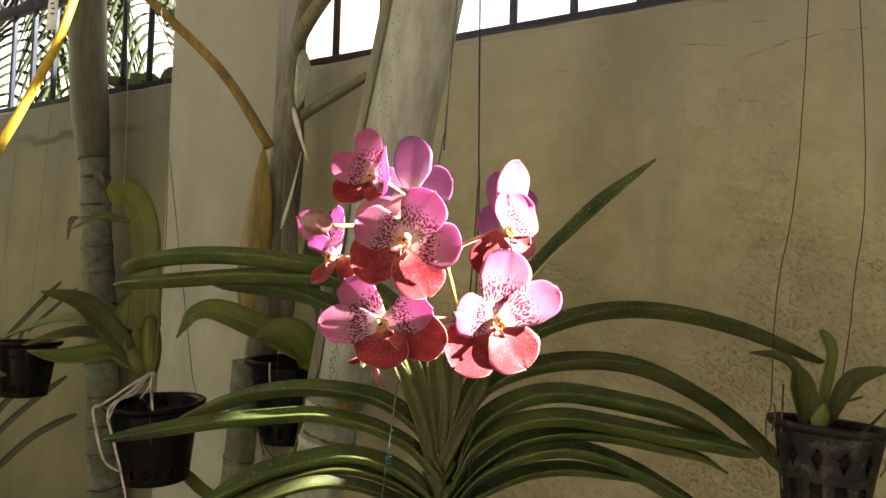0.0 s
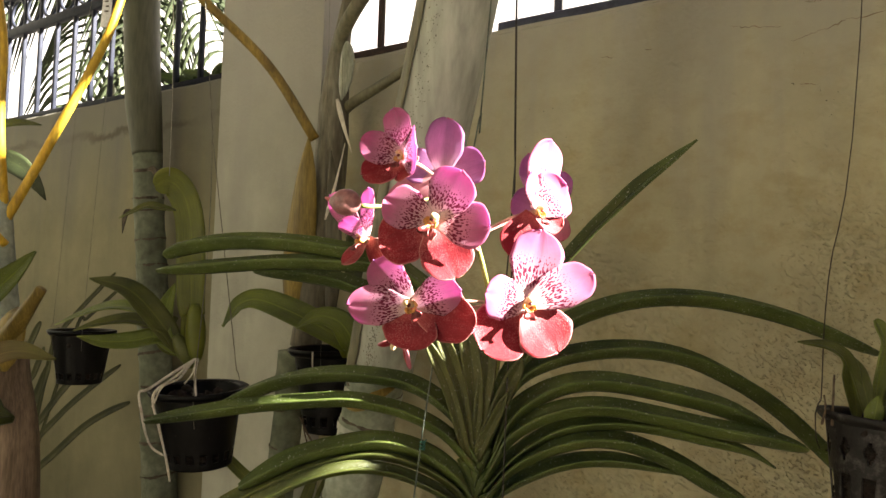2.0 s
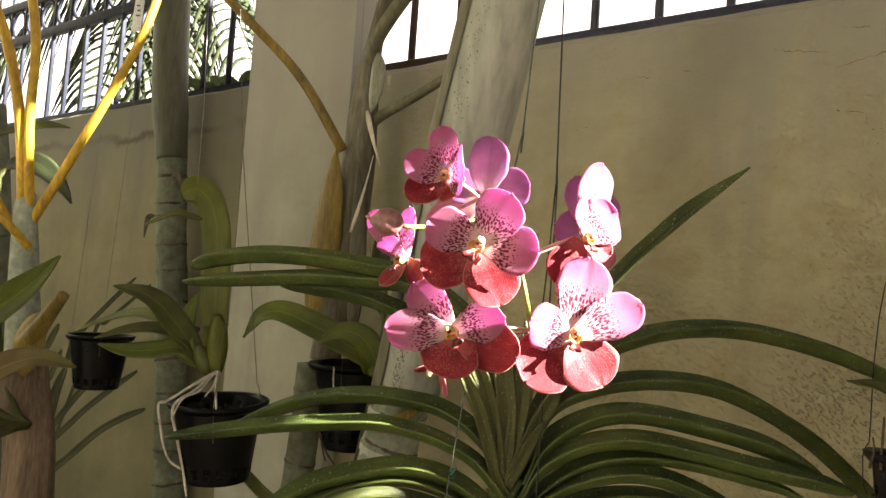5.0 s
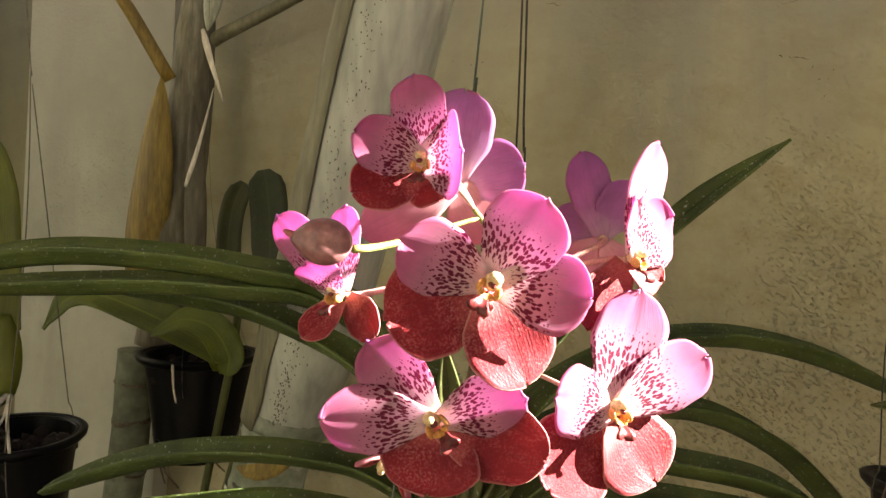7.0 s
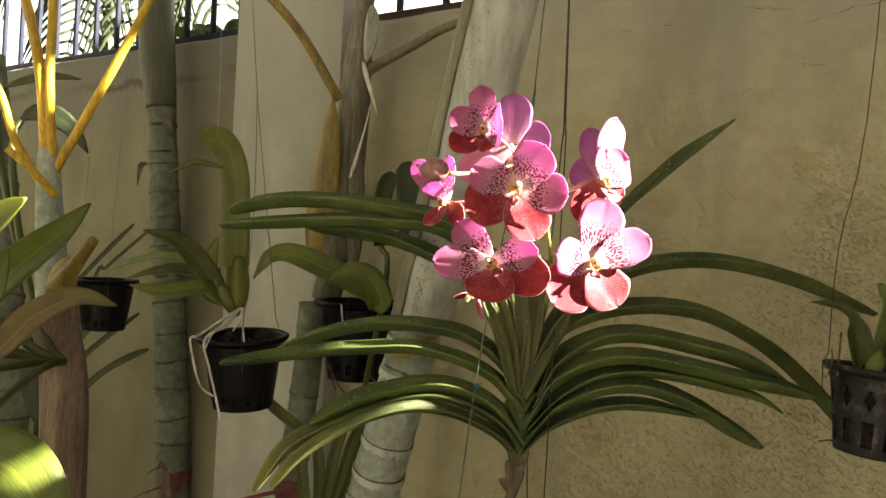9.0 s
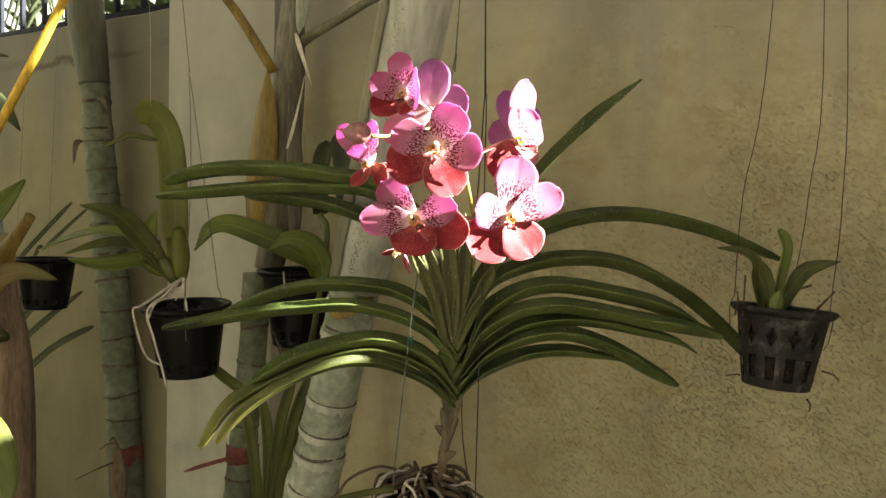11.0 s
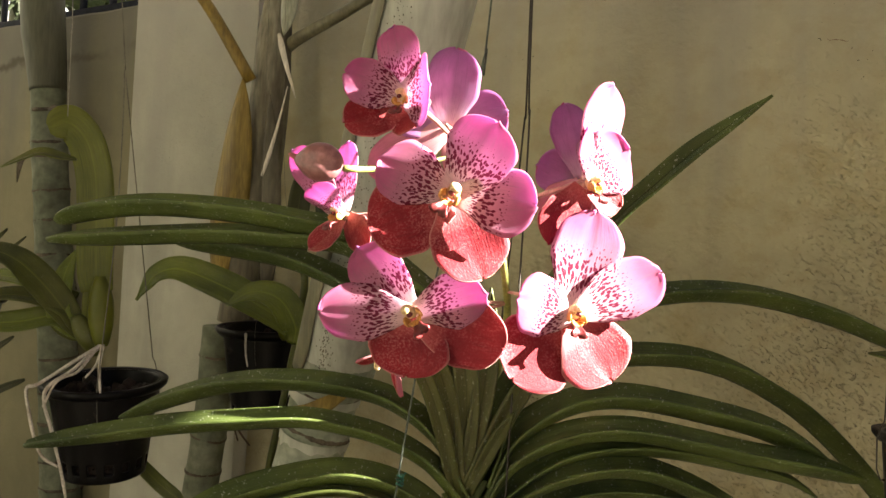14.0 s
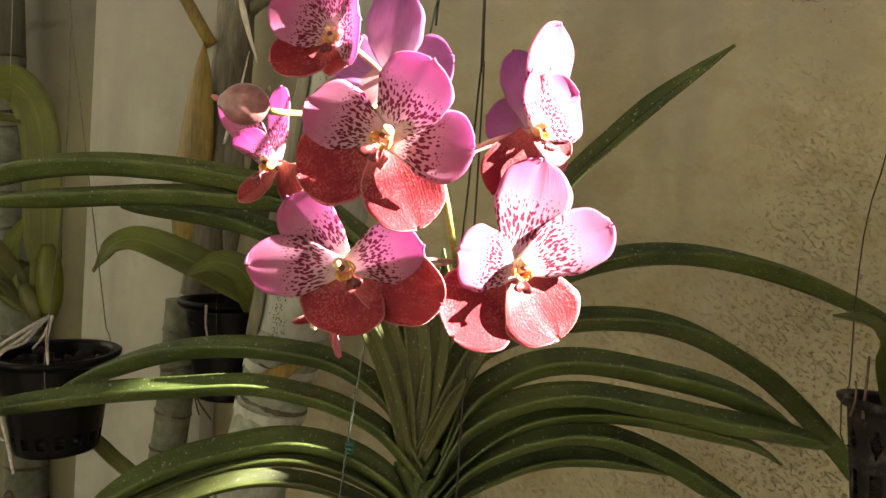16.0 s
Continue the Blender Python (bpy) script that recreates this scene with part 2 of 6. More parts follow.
# kept dark so the added walls bounce little light
SHADE_WALL = mottled("shade_wall_dark", (0.10, 0.10, 0.075), (0.20, 0.19, 0.15), 2, 0.9, 0.3, 0.003)
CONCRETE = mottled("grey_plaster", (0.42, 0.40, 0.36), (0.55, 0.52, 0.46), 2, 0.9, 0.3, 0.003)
IRON = mottled("blue_black_painted_iron", (0.014, 0.017, 0.036), (0.038, 0.042, 0.078), 40, 0.45, 0.2, 0.0006)
IRON_DARK = mottled("black_iron", (0.008, 0.010, 0.016), (0.020, 0.023, 0.036), 40, 0.6, 0.2, 0.0006, shine=0.2)
RUST = mottled("rusty_iron", (0.022, 0.013, 0.011), (0.060, 0.030, 0.020), 30, 0.75, 0.4, 0.0008)
TIMBER = mottled("weathered_timber", (0.14, 0.09, 0.05), (0.26, 0.18, 0.11), 10, 0.8, 0.4, 0.002, stretch=(1, 8, 8))
PLASTIC = mottled("black_plastic", (0.0022, 0.002, 0.002), (0.006, 0.0055, 0.0055), 30, 0.34, 0.25, 0.0008, shine=0.12)
DUSTY = mottled("dusty_black_plastic", (0.006, 0.0055, 0.0055), (0.016, 0.014, 0.013), 45, 0.5, 0.5, 0.001, third=(0.085, 0.077, 0.070), shine=0.2)
MEDIUM = mottled("fern_bark", (0.007, 0.005, 0.004), (0.030, 0.020, 0.013), 60, 0.95, 0.9, 0.004)
WIRE = mottled("thin_steel_wire", (0.016, 0.013, 0.010), (0.055, 0.045, 0.034), 60, 0.5, 0.2, 0.0003, metal=0.3)
STRING = mottled("grey_nylon_string", (0.22, 0.20, 0.16), (0.40, 0.37, 0.30), 50, 0.6, 0.2, 0.0003)
STRING_DARK = mottled("dusty_dark_string", (0.07, 0.064, 0.048), (0.16, 0.145, 0.11), 50, 0.7, 0.2, 0.0003)
GREEN_STRING = mottled("green_nylon_string", (0.012, 0.085, 0.055), (0.03, 0.16, 0.11), 90, 0.5, 0.2, 0.0003)
PALE_STRING = mottled("pale_green_string", (0.035, 0.045, 0.034), (0.14, 0.17, 0.13), 60, 0.6, 0.2, 0.0003)
ROOT = mottled("dry_white_root", (0.34, 0.30, 0.24), (0.62, 0.58, 0.50), 60, 0.8, 0.4, 0.001)
DARK_ROOT = mottled("brown_root", (0.035, 0.022, 0.014), (0.13, 0.09, 0.055), 50, 0.85, 0.5, 0.001)
WHITE_WALL = mottled("backdrop_white", (0.70, 0.70, 0.70), (0.82, 0.82, 0.82), 0.6, 0.8, 0.1, 0.003)
LABEL_WHITE = mottled("white_plastic", (0.62, 0.62, 0.60), (0.76, 0.76, 0.74), 30, 0.5, 0.1, 0.0003)
BARK = mottled("grey_green_palm_bark", (0.080, 0.092, 0.056), (0.145, 0.160, 0.105), 7, 0.8, 0.4, 0.002, third=(0.22, 0.235, 0.17))
BARK_SCAR = mottled("dark_leaf_scar", (0.045, 0.036, 0.025), (0.15, 0.125, 0.085), 40, 0.9, 0.6, 0.002)
SHEATH = mottled("pale_palm_sheath", (0.34, 0.355, 0.285), (0.39, 0.40, 0.33), 6, 0.6, 0.12, 0.0006, stretch=(1.4, 1.4, 0.3), third=(0.40, 0.405, 0.34))
SHEATH_GLOSSY = mottled("glossy_pale_green_sheath", (0.20, 0.21, 0.15), (0.34, 0.35, 0.27), 14, 0.28, 0.2, 0.0008, stretch=(3, 3, 0.5), shine=0.6)
BARK_PALE = mottled("pale_grey_palm_bark", (0.16, 0.185, 0.125), (0.29, 0.315, 0.245), 10, 0.75, 0.4, 0.002, third=(0.40, 0.42, 0.35))
BARK_BROWN = mottled("grey_brown_sheath", (0.060, 0.050, 0.030), (0.130, 0.115, 0.075), 9, 0.65, 0.3, 0.0015, stretch=(2, 2, 0.4), third=(0.25, 0.24, 0.18))
HUSK = mottled("ochre_brown_husk", (0.125, 0.082, 0.013), (0.290, 0.205, 0.038), 12, 0.55, 0.35, 0.001, stretch=(4, 4, 0.4))
BROWN_SHEATH = mottled("dry_brown_sheath", (0.085, 0.057, 0.033), (0.22, 0.155, 0.10), 10, 0.8, 0.5, 0.002, stretch=(5, 5, 0.6))
SHEATH_DRY = mottled("dry_papery_sheath", (0.055, 0.042, 0.024), (0.15, 0.12, 0.07), 30, 0.75, 0.4, 0.001, stretch=(3, 3, 0.5))
OLIVE_SHEATH = mottled("smooth_olive_sheath", (0.062, 0.064, 0.036), (0.090, 0.092, 0.056), 5, 0.6, 0.15, 0.001, stretch=(3, 3, 0.4))
STRAW = mottled("dry_straw_strip", (0.42, 0.38, 0.31), (0.66, 0.62, 0.53), 30, 0.7, 0.3, 0.0008, stretch=(1, 1, 0.3))
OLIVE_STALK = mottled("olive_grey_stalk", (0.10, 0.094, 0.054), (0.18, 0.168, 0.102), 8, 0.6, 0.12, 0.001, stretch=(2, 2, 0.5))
PETIOLE = mottled("yellow_petiole", (0.36, 0.205, 0.010), (0.60, 0.40, 0.032), 14, 0.45, 0.2, 0.0008, stretch=(2, 2, 0.6))
OLIVE_PETIOLE = mottled("olive_yellow_petiole", (0.13, 0.088, 0.013), (0.28, 0.19, 0.032), 14, 0.5, 0.2, 0.0008, stretch=(2, 2, 0.6))
RED_TAPE = mottled("faded_red_tape", (0.10, 0.026, 0.021), (0.22, 0.062, 0.048), 40, 0.6, 0.3, 0.0008)
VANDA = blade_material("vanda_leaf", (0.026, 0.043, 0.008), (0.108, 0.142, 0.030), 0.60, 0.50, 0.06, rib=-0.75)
VANDA.node_tree.nodes["Principled BSDF"].inputs["Specular IOR Level"].default_value = 0.3
# yellowed tip colour also paints in the sun on the leaf ends
VANDA_TIP = blade_material("vanda_leaf_yellow_sunlit_tip", (0.042, 0.058, 0.011), (0.118, 0.138, 0.032), 0.32, 0.40, 0.35, yellow=(0.40, 0.38, 0.10), rib=0.05)
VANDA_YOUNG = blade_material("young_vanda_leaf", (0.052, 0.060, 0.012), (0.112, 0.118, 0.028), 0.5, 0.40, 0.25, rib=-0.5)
LIME = blade_material("lime_orchid_leaf", (0.090, 0.105, 0.008), (0.165, 0.180, 0.018), 0.0, 0.42, 0.4, rib=0.05)
BROAD = blade_material("broad_orchid_leaf", (0.070, 0.096, 0.010), (0.160, 0.195, 0.025), 0.15, 0.35, 0.22)
PALE_BROAD = blade_material("yellow_green_orchid_leaf", (0.10, 0.135, 0.018), (0.20, 0.245, 0.042), 0.3, 0.35, 0.3)
OLIVE = blade_material("olive_orchid_leaf", (0.048, 0.060, 0.009), (0.120, 0.130, 0.023), 0.1, 0.45, 0.25)
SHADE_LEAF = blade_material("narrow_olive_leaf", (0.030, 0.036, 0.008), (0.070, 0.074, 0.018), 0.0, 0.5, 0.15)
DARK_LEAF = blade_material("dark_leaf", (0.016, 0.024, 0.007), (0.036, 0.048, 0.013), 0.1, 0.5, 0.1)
BROWN_LEAF = blade_material("browning_leaf", (0.11, 0.080, 0.028), (0.25, 0.185, 0.065), 0.0, 0.6, 0.2, yellow=(0.20, 0.22, 0.05))
FROND = blade_material("far_frond", (0.018, 0.024, 0.012), (0.042, 0.052, 0.026), 0.0, 0.8, 0.12)
FROND.node_tree.nodes["Principled BSDF"].inputs["Specular IOR Level"].default_value = 0.08
IVY = blade_material("wall_creeper_leaf", (0.060, 0.095, 0.030), (0.15, 0.20, 0.075), 0.0, 0.5, 0.4)
PINK = petal_material("spotted_pink_petal", (0.57, 0.165, 0.31), (0.66, 0.34, 0.43), (0.80, 0.66, 0.63), (0.15, 0.002, 0.030), 0.57, 0.48)
PINK_BACK = petal_material("pale_violet_petal_back", (0.50, 0.20, 0.50), (0.56, 0.27, 0.53), (0.70, 0.50, 0.62), (0.3, 0.05, 0.2), 0.4, 0.0)
CRIMSON = petal_material("crimson_sepal", (0.255, 0.015, 0.024), (0.170, 0.008, 0.017), (0.45, 0.10, 0.10), (0.15, 0.002, 0.01), 0.4, 0.0, veins=0.19, glow=0.22, velvet=0.40)
CRIMSON_BACK = petal_material("pink_sepal_back", (0.56, 0.18, 0.24), (0.60, 0.25, 0.29), (0.66, 0.38, 0.38), (0.3, 0.02, 0.05), 0.4, 0.0, glow=0.32)
LIP_RED = mottled("dark_red_lip", (0.075, 0.008, 0.009), (0.19, 0.026, 0.024), 90, 0.4, 0.2, 0.0004)
COLUMN = mottled("cream_yellow_column", (0.60, 0.40, 0.17), (0.76, 0.60, 0.36), 120, 0.4, 0.2, 0.0003)
LIP_ORANGE = mottled("orange_lip_throat", (0.50, 0.20, 0.035), (0.68, 0.38, 0.12), 120, 0.4, 0.2, 0.0003)
PEDICEL = mottled("pale_pink_pedicel", (0.48, 0.20, 0.18), (0.60, 0.37, 0.27), 40, 0.45, 0.2, 0.0003, stretch=(4, 4, 0.5))
STALK = mottled("green_flower_stalk", (0.16, 0.20, 0.04), (0.34, 0.36, 0.09), 40, 0.45, 0.2, 0.0004)
BUD = mottled("dusky_pink_bud", (0.15, 0.050, 0.055), (0.29, 0.13, 0.12), 30, 0.36, 0.3, 0.0006, stretch=(1, 1, 1))


random.seed(4)


# ---------------------------------------------------------------- mesh helpers
def part(name, bm, mat, parent=None, label="", matrix=None):
    """Links a bmesh as one mesh object, under a thing or a part if one is given."""
    me = bpy.data.meshes.new(name)
    bmesh.ops.recalc_face_normals(bm, faces=bm.faces)
    bm.to_mesh(me)
    bm.free()
    for mm in (mat if isinstance(mat, (list, tuple)) else [mat]):
        me.materials.append(mm)
    for p in me.polygons:
        p.use_smooth = True
    ob = new(name, me)
    if matrix is not None:
        ob.matrix_basis = matrix
    if parent is not None:
        ob.parent = parent
    if label:
        tagged(ob, label)
    return ob


def thing(name, label, category, at=(0, 0, 0), group="", kind=""):
    ob = new(name)
    ob.empty_display_size = 0.05
    ob.location = at
    bpy.context.view_layer.update()
    return tagged(ob, label, category, group, kind)


def settle(ob, at):
    """Moves a thing's Empty to its base while the parts stay where they are."""
    at = Vector(at)
    ob.location = at
    for c in ob.children:
        c.matrix_parent_inverse = Matrix.Translation(-at)


def bezier(p0, p1, p2, p3, n):
    p0, p1, p2, p3 = (Vector(p) for p in (p0, p1, p2, p3))
    out = []
    for i in range(n + 1):
        t = i / n
        s = 1 - t
        out.append(p0 * s ** 3 + p1 * (3 * s * s * t) + p2 * (3 * s * t * t) + p3 * t ** 3)
    return out


def through_points(pts, n):
    """A smooth line through a few points (Catmull-Rom)."""
    pts = [Vector(p) for p in pts]
    ext = [2 * pts[0] - pts[1]] + pts + [2 * pts[-1] - pts[-2]]
    out = []
    for i in range(len(pts) - 1):
        a, b, c, d = ext[i:i + 4]
        for k in range(n):
            t = k / n
            out.append(0.5 * ((2 * b) + (c - a) * t + (2 * a - 5 * b + 4 * c - d) * t * t + (3 * b - a - 3 * c + d) * t ** 3))
    out.append(pts[-1])
    return out


def tube(bm, pts, radius, seg=8, caps=True, material_index=0):
    """A round tube along a line; radius is a number or a function of 0..1."""
    pts = [Vector(p) for p in pts]
    rings, side = [], None
    for i, p in enumerate(pts):
        t = (pts[min(i + 1, len(pts) - 1)] - pts[max(i - 1, 0)]).normalized()
        if side is None:
            side = t.cross(Vector((0.13, 0.31, 0.94))).normalized()
        side = (side - t * side.dot(t)).normalized()
        up = t.cross(side)
        r = radius(i / (len(pts) - 1)) if callable(radius) else radius
        rings.append([bm.verts.new(p + side * (r * math.cos(a)) + up * (r * math.sin(a)))
                      for a in (2 * math.pi * k / seg for k in range(seg))])
    for a, b in zip(rings, rings[1:]):
        for k in range(seg):
            f = bm.faces.new((a[k], a[(k + 1) % seg], b[(k + 1) % seg], b[k]))
            f.material_index = material_index
    if caps:
        for r in (rings[0], rings[-1]):
            f = bm.faces.new(r)
            f.material_index = material_index
    return rings


def sheet(bm, grid, thick, back=0, ease=1.0):
    """Closes a grid of points into a thin shell with UVs: u along the rows, v across; `back` is the under side's material."""
    uv = bm.loops.layers.uv.verify()
    rows, cols = len(grid), len(grid[0])
    nor = []
    for i in range(rows):
        line = []
        for j in range(cols):
            a = grid[min(i + 1, rows - 1)][j] - grid[max(i - 1, 0)][j]
            b = grid[i][min(j + 1, cols - 1)] - grid[i][max(j - 1, 0)]
            v = a.cross(b)
            line.append(v.normalized() if v.length > 1e-12 else Vector((0, 0, 1)))
        nor.append(line)
    top = [[bm.verts.new(grid[i][j] + nor[i][j] * (thick * 0.5)) for j in range(cols)] for i in range(rows)]
    bot = [[bm.verts.new(grid[i][j] - nor[i][j] * (thick * 0.5)) for j in range(cols)] for i in range(rows)]

    def face(vs, ids, mi):
        f = bm.faces.new(vs)
        f.material_index = mi
        for loop, (i, j) in zip(f.loops, ids):
            loop[uv].uv = (1 - (1 - i / (rows - 1)) ** ease, j / (cols - 1))

    for i in range(rows - 1):
        for j in range(cols - 1):
            ids = [(i, j), (i + 1, j), (i + 1, j + 1), (i, j + 1)]
            face([top[a][b] for a, b in ids], ids, 0)
            ids = ids[::-1]
            face([bot[a][b] for a, b in ids], ids, back)
    ring = [(i, 0) for i in range(rows)] + [(rows - 1, j) for j in range(1, cols)] + \
           [(i, cols - 1) for i in range(rows - 2, -1, -1)] + [(0, j) for j in range(cols - 2, 0, -1)]
    for a, b in zip(ring, ring[1:] + ring[:1]):
        face([top[a[0]][a[1]], top[b[0]][b[1]], bot[b[0]][b[1]], bot[a[0]][a[1]]], [a, b, b, a], 0)


def strap_width(t):
    """Strap leaf: clasping base, even width, blunt tip."""
    w = 0.84 + 0.16 * min(1, t / 0.25)
    if t > 0.80:
        w *= math.sqrt(max(0.0, 1 - ((t - 0.80) / 0.206) ** 2)) * 0.9 + 0.1
    return w


def pointed_width(t):
    """Strap leaf that tapers to a skew point."""
    return (0.8 + 0.2 * min(1, t / 0.3)) * (1.0 if t < 0.62 else max(0.06, 1 - ((t - 0.62) / 0.385) ** 1.5))


def oval_width(t):
    """Oval leaf: narrow foot, widest past the middle, pointed tip."""
    return 0.16 + 0.84 * math.sin(math.pi * min(1, t ** 0.85)) ** 0.75 if t < 0.5 else max(0.05, math.sin(math.pi * t ** 0.85) ** 0.75)


def lance_width(t):
    """Broad leaf on a narrow foot that runs out into a long drooping point."""
    return 0.30 + 0.70 * math.sin(math.pi / 2 * min(1, t / 0.38)) if t < 0.38 else max(0.10, 1 - ((t - 0.38) / 0.62) ** 1.6)


def needle_width(t):
    return max(0.06, (0.5 + 0.5 * min(1, t / 0.15)) * (1 - max(0, t - 0.3) / 0.72) ** 0.8)


def blade(name, parent, mat, line, width, up=(0, 0, 1), fold=0.35, shape=strap_width, twist=(0.0, 0.0), thick=0.0016, wave=0.0, cols=7, label="", sink=0.0):
    """A leaf along a line of points. fold: how deep the channel is, as part of half the width; twist: degrees at foot and tip."""
    n = len(line)
    up = Vector(up)
    grid, seed = [], random.random() * 9
    for i, p in enumerate(line):
        t = i / (n - 1)
        d = (line[min(i + 1, n - 1)] - line[max(i - 1, 0)]).normalized()
        s = d.cross(up)
        s = s.normalized() if s.length > 1e-4 else Vector((1, 0, 0))
        nn = s.cross(d).normalized()
        a = radians(twist[0] + (twist[1] - twist[0]) * t)
        s, nn = s * math.cos(a) + nn * math.sin(a), nn * math.cos(a) - s * math.sin(a)
        half = 0.5 * width * shape(t)
        row = []
        for j in range(cols):
            v = 2 * j / (cols - 1) - 1
            lift = fold * half * (abs(v) ** 1.15 - sink) + wave * half * v * math.sin(9 * t + seed)
            row.append(p + s * (half * v * math.sqrt(max(0.05, 1 - 0.35 * fold * fold))) + nn * lift)
        grid.append(row)
    bm = bmesh.new()
    sheet(bm, grid, thick)
    return part(name, bm, mat, parent, label)


def box(bm, lo, hi):
    x0, y0, z0 = lo
    x1, y1, z1 = hi
    v = [bm.verts.new(c) for c in ((x0, y0, z0), (x1, y0, z0), (x1, y1, z0), (x0, y1, z0), (x0, y0, z1), (x1, y0, z1), (x1, y1, z1), (x0, y1, z1))]
    for f in ((0, 3, 2, 1), (4, 5, 6, 7), (0, 1, 5, 4), (1, 2, 6, 5), (2, 3, 7, 6), (3, 0, 4, 7)):
        bm.faces.new([v[i] for i in f])


def flat(ob):
    for p in ob.data.polygons:
        p.use_smooth = False
    return ob


def blob(bm, at, size, turn=None, sub=2, rough=0.0):
    m = Matrix.Translation(at) @ (turn or Matrix()) @ Matrix.Diagonal((*size, 1))
    r = bmesh.ops.create_icosphere(bm, subdivisions=sub, radius=1.0, matrix=m)
    if rough:
        for v in r["verts"]:
            d = v.co - Vector(at)
            v.co = Vector(at) + d * (1 + rough * noise.noise(v.co * 90))


# ---------------------------------------------------------------- structure
WALL_AT = pose(0, 1.362, 0, 0, 0, -28.59)            # local x runs along the boundary wall, y away from the garden
TOP = 1.925

bm = bmesh.new()
n_g = 40
pts = [[None] * (n_g + 1) for _ in range(n_g + 1)]
for i in range(n_g + 1):
    for j in range(n_g + 1):
        sx, sy = (2 * i / n_g - 1), (2 * j / n_g - 1)
        x, y = 400 * sx * abs(sx) ** 2.5, 400 * sy * abs(sy) ** 2.5
        near = max(0.0, 1 - math.hypot(x, y) / 12)
        pts[i][j] = bm.verts.new((x, y, 0.03 * near * noise.noise(Vector((x * 2, y * 2, 0)))))
for i in range(n_g):
    for j in range(n_g):
        bm.faces.new((pts[i][j], pts[i + 1][j], pts[i + 1][j + 1], pts[i][j + 1]))
tagged(part("ground", bm, SOIL), "bare brown garden soil", "ground", kind="structure")


def wall_run(name, s0, s1, top, y0, y1, mat, label, wobble=0.0):
    """A length of plastered wall with a slightly uneven top edge."""
    bm = bmesh.new()
    n = max(2, int((s1 - s0) / 0.05))
    cols = []
    for i in range(n + 1):
        s = s0 + (s1 - s0) * i / n
        h = top + wobble * noise.noise(Vector((s * 9, 3.1, 0)))
        cols.append([bm.verts.new(c) for c in ((s, y0, -0.1), (s, y0, h - 0.006), (s, y0 + 0.006, h), (s, y1, h), (s, y1, -0.1))])
    for a, b in zip(cols, cols[1:]):
        for k in range(4):
            bm.faces.new((a[k], a[k + 1], b[k + 1], b[k]))
    bm.faces.new(cols[0])
    bm.faces.new(cols[-1][::-1])
    ob = flat(part(name, bm, mat, matrix=WALL_AT))
    return tagged(ob, label, "wall", kind="structure")


wall_run("wall_north", -0.393, 1.93, TOP - 0.008, 0.0, 0.16, WALL, "ochre plastered garden wall with pitted rough patches", 0.004)
wall_run("wall_north_west", -5.0, -0.695, TOP + 0.008, 0.0, 0.16, SHADED_OCHRE, "ochre plastered garden wall with damp streaks, painted darker for shade", 0.004)
wall_run("pillar", -0.695, -0.385, 3.64, -0.035, 0.022, PILLAR, "pale grey-cream plastered pillar in the garden wall")

def plaster_face(s0, s1, z0, z1, step):
    """The wall's rough coat: a proud skin with pits where the trowel tore the sand, most of them low down."""
    ns, nz = int((s1 - s0) / step), int((z1 - z0) / step)
    verts, faces = [], []
    for j in range(nz + 1):
        z = z0 + (z1 - z0) * j / nz
        for i in range(ns + 1):
            q = s0 + (s1 - s0) * i / ns
            patch = noise.noise(Vector((q * 3.1, z * 3.4, 4.0))) + 0.5 * noise.noise(Vector((q * 8, z * 8, 1.0)))
            patch += 0.9 * max(-0.6, min(0.25, (1.58 - z) * 1.6)) + 1.1 * max(-0.55, min(0.30, q - 0.42))
            k = max(0.0, min(1.0, 0.34 + 1.7 * patch))
            a, b = q * 0.82 - z * 0.57, q * 0.57 + z * 0.82
            f = noise.noise(Vector((a * 150, b * 290, 0))) + 0.35 * noise.noise(Vector((a * 260, b * 400, 7)))
            cut = max(0.0, min(1.0, (f - 0.30) / 0.10))
            lump = noise.noise(Vector((a * 55, b * 80, 2))) + 0.6 * noise.noise(Vector((a * 110, b * 170, 5)))
            bump_h = 0.0005 * noise.noise(Vector((q * 34, z * 40, 2))) + 0.0023 * lump * (0.10 + k)
            edge = min(1.0, i / 3, (ns - i) / 3, j / 3, (nz - j) / 3)
            verts.append((q, (-0.0062 + 0.0030 * cut * k + bump_h) * edge + 0.001 * (1 - edge), z))
    for j in range(nz):
        for i in range(ns):
            a = j * (ns + 1) + i
            faces.append((a, a + 1, a + ns + 2, a + ns + 1))
    me = bpy.data.meshes.new("plaster_face")
    me.from_pydata(verts, [], faces)
    me.materials.append(WALL)
    for p in me.polygons:
        p.use_smooth = True
    ob = new("plaster_face", me)
    ob.parent = bpy.data.objects["wall_north"]
    return ob


plaster_face(-0.388, 1.02, 0.90, TOP - 0.016, 0.0020)

# unseen wall added to block the sun; gaps cut where sun patches are wanted
bm = bmesh.new()
EAST = 1.70


def gap(p, wide, high):
    """A small gap whose light falls on the point p."""
    k = (EAST - p[0]) / SUN.x
    y, z = p[1] + k * SUN.y, p[2] + k * SUN.z
    return (y - wide / 2, y + wide / 2, z - high / 2, z + high / 2)


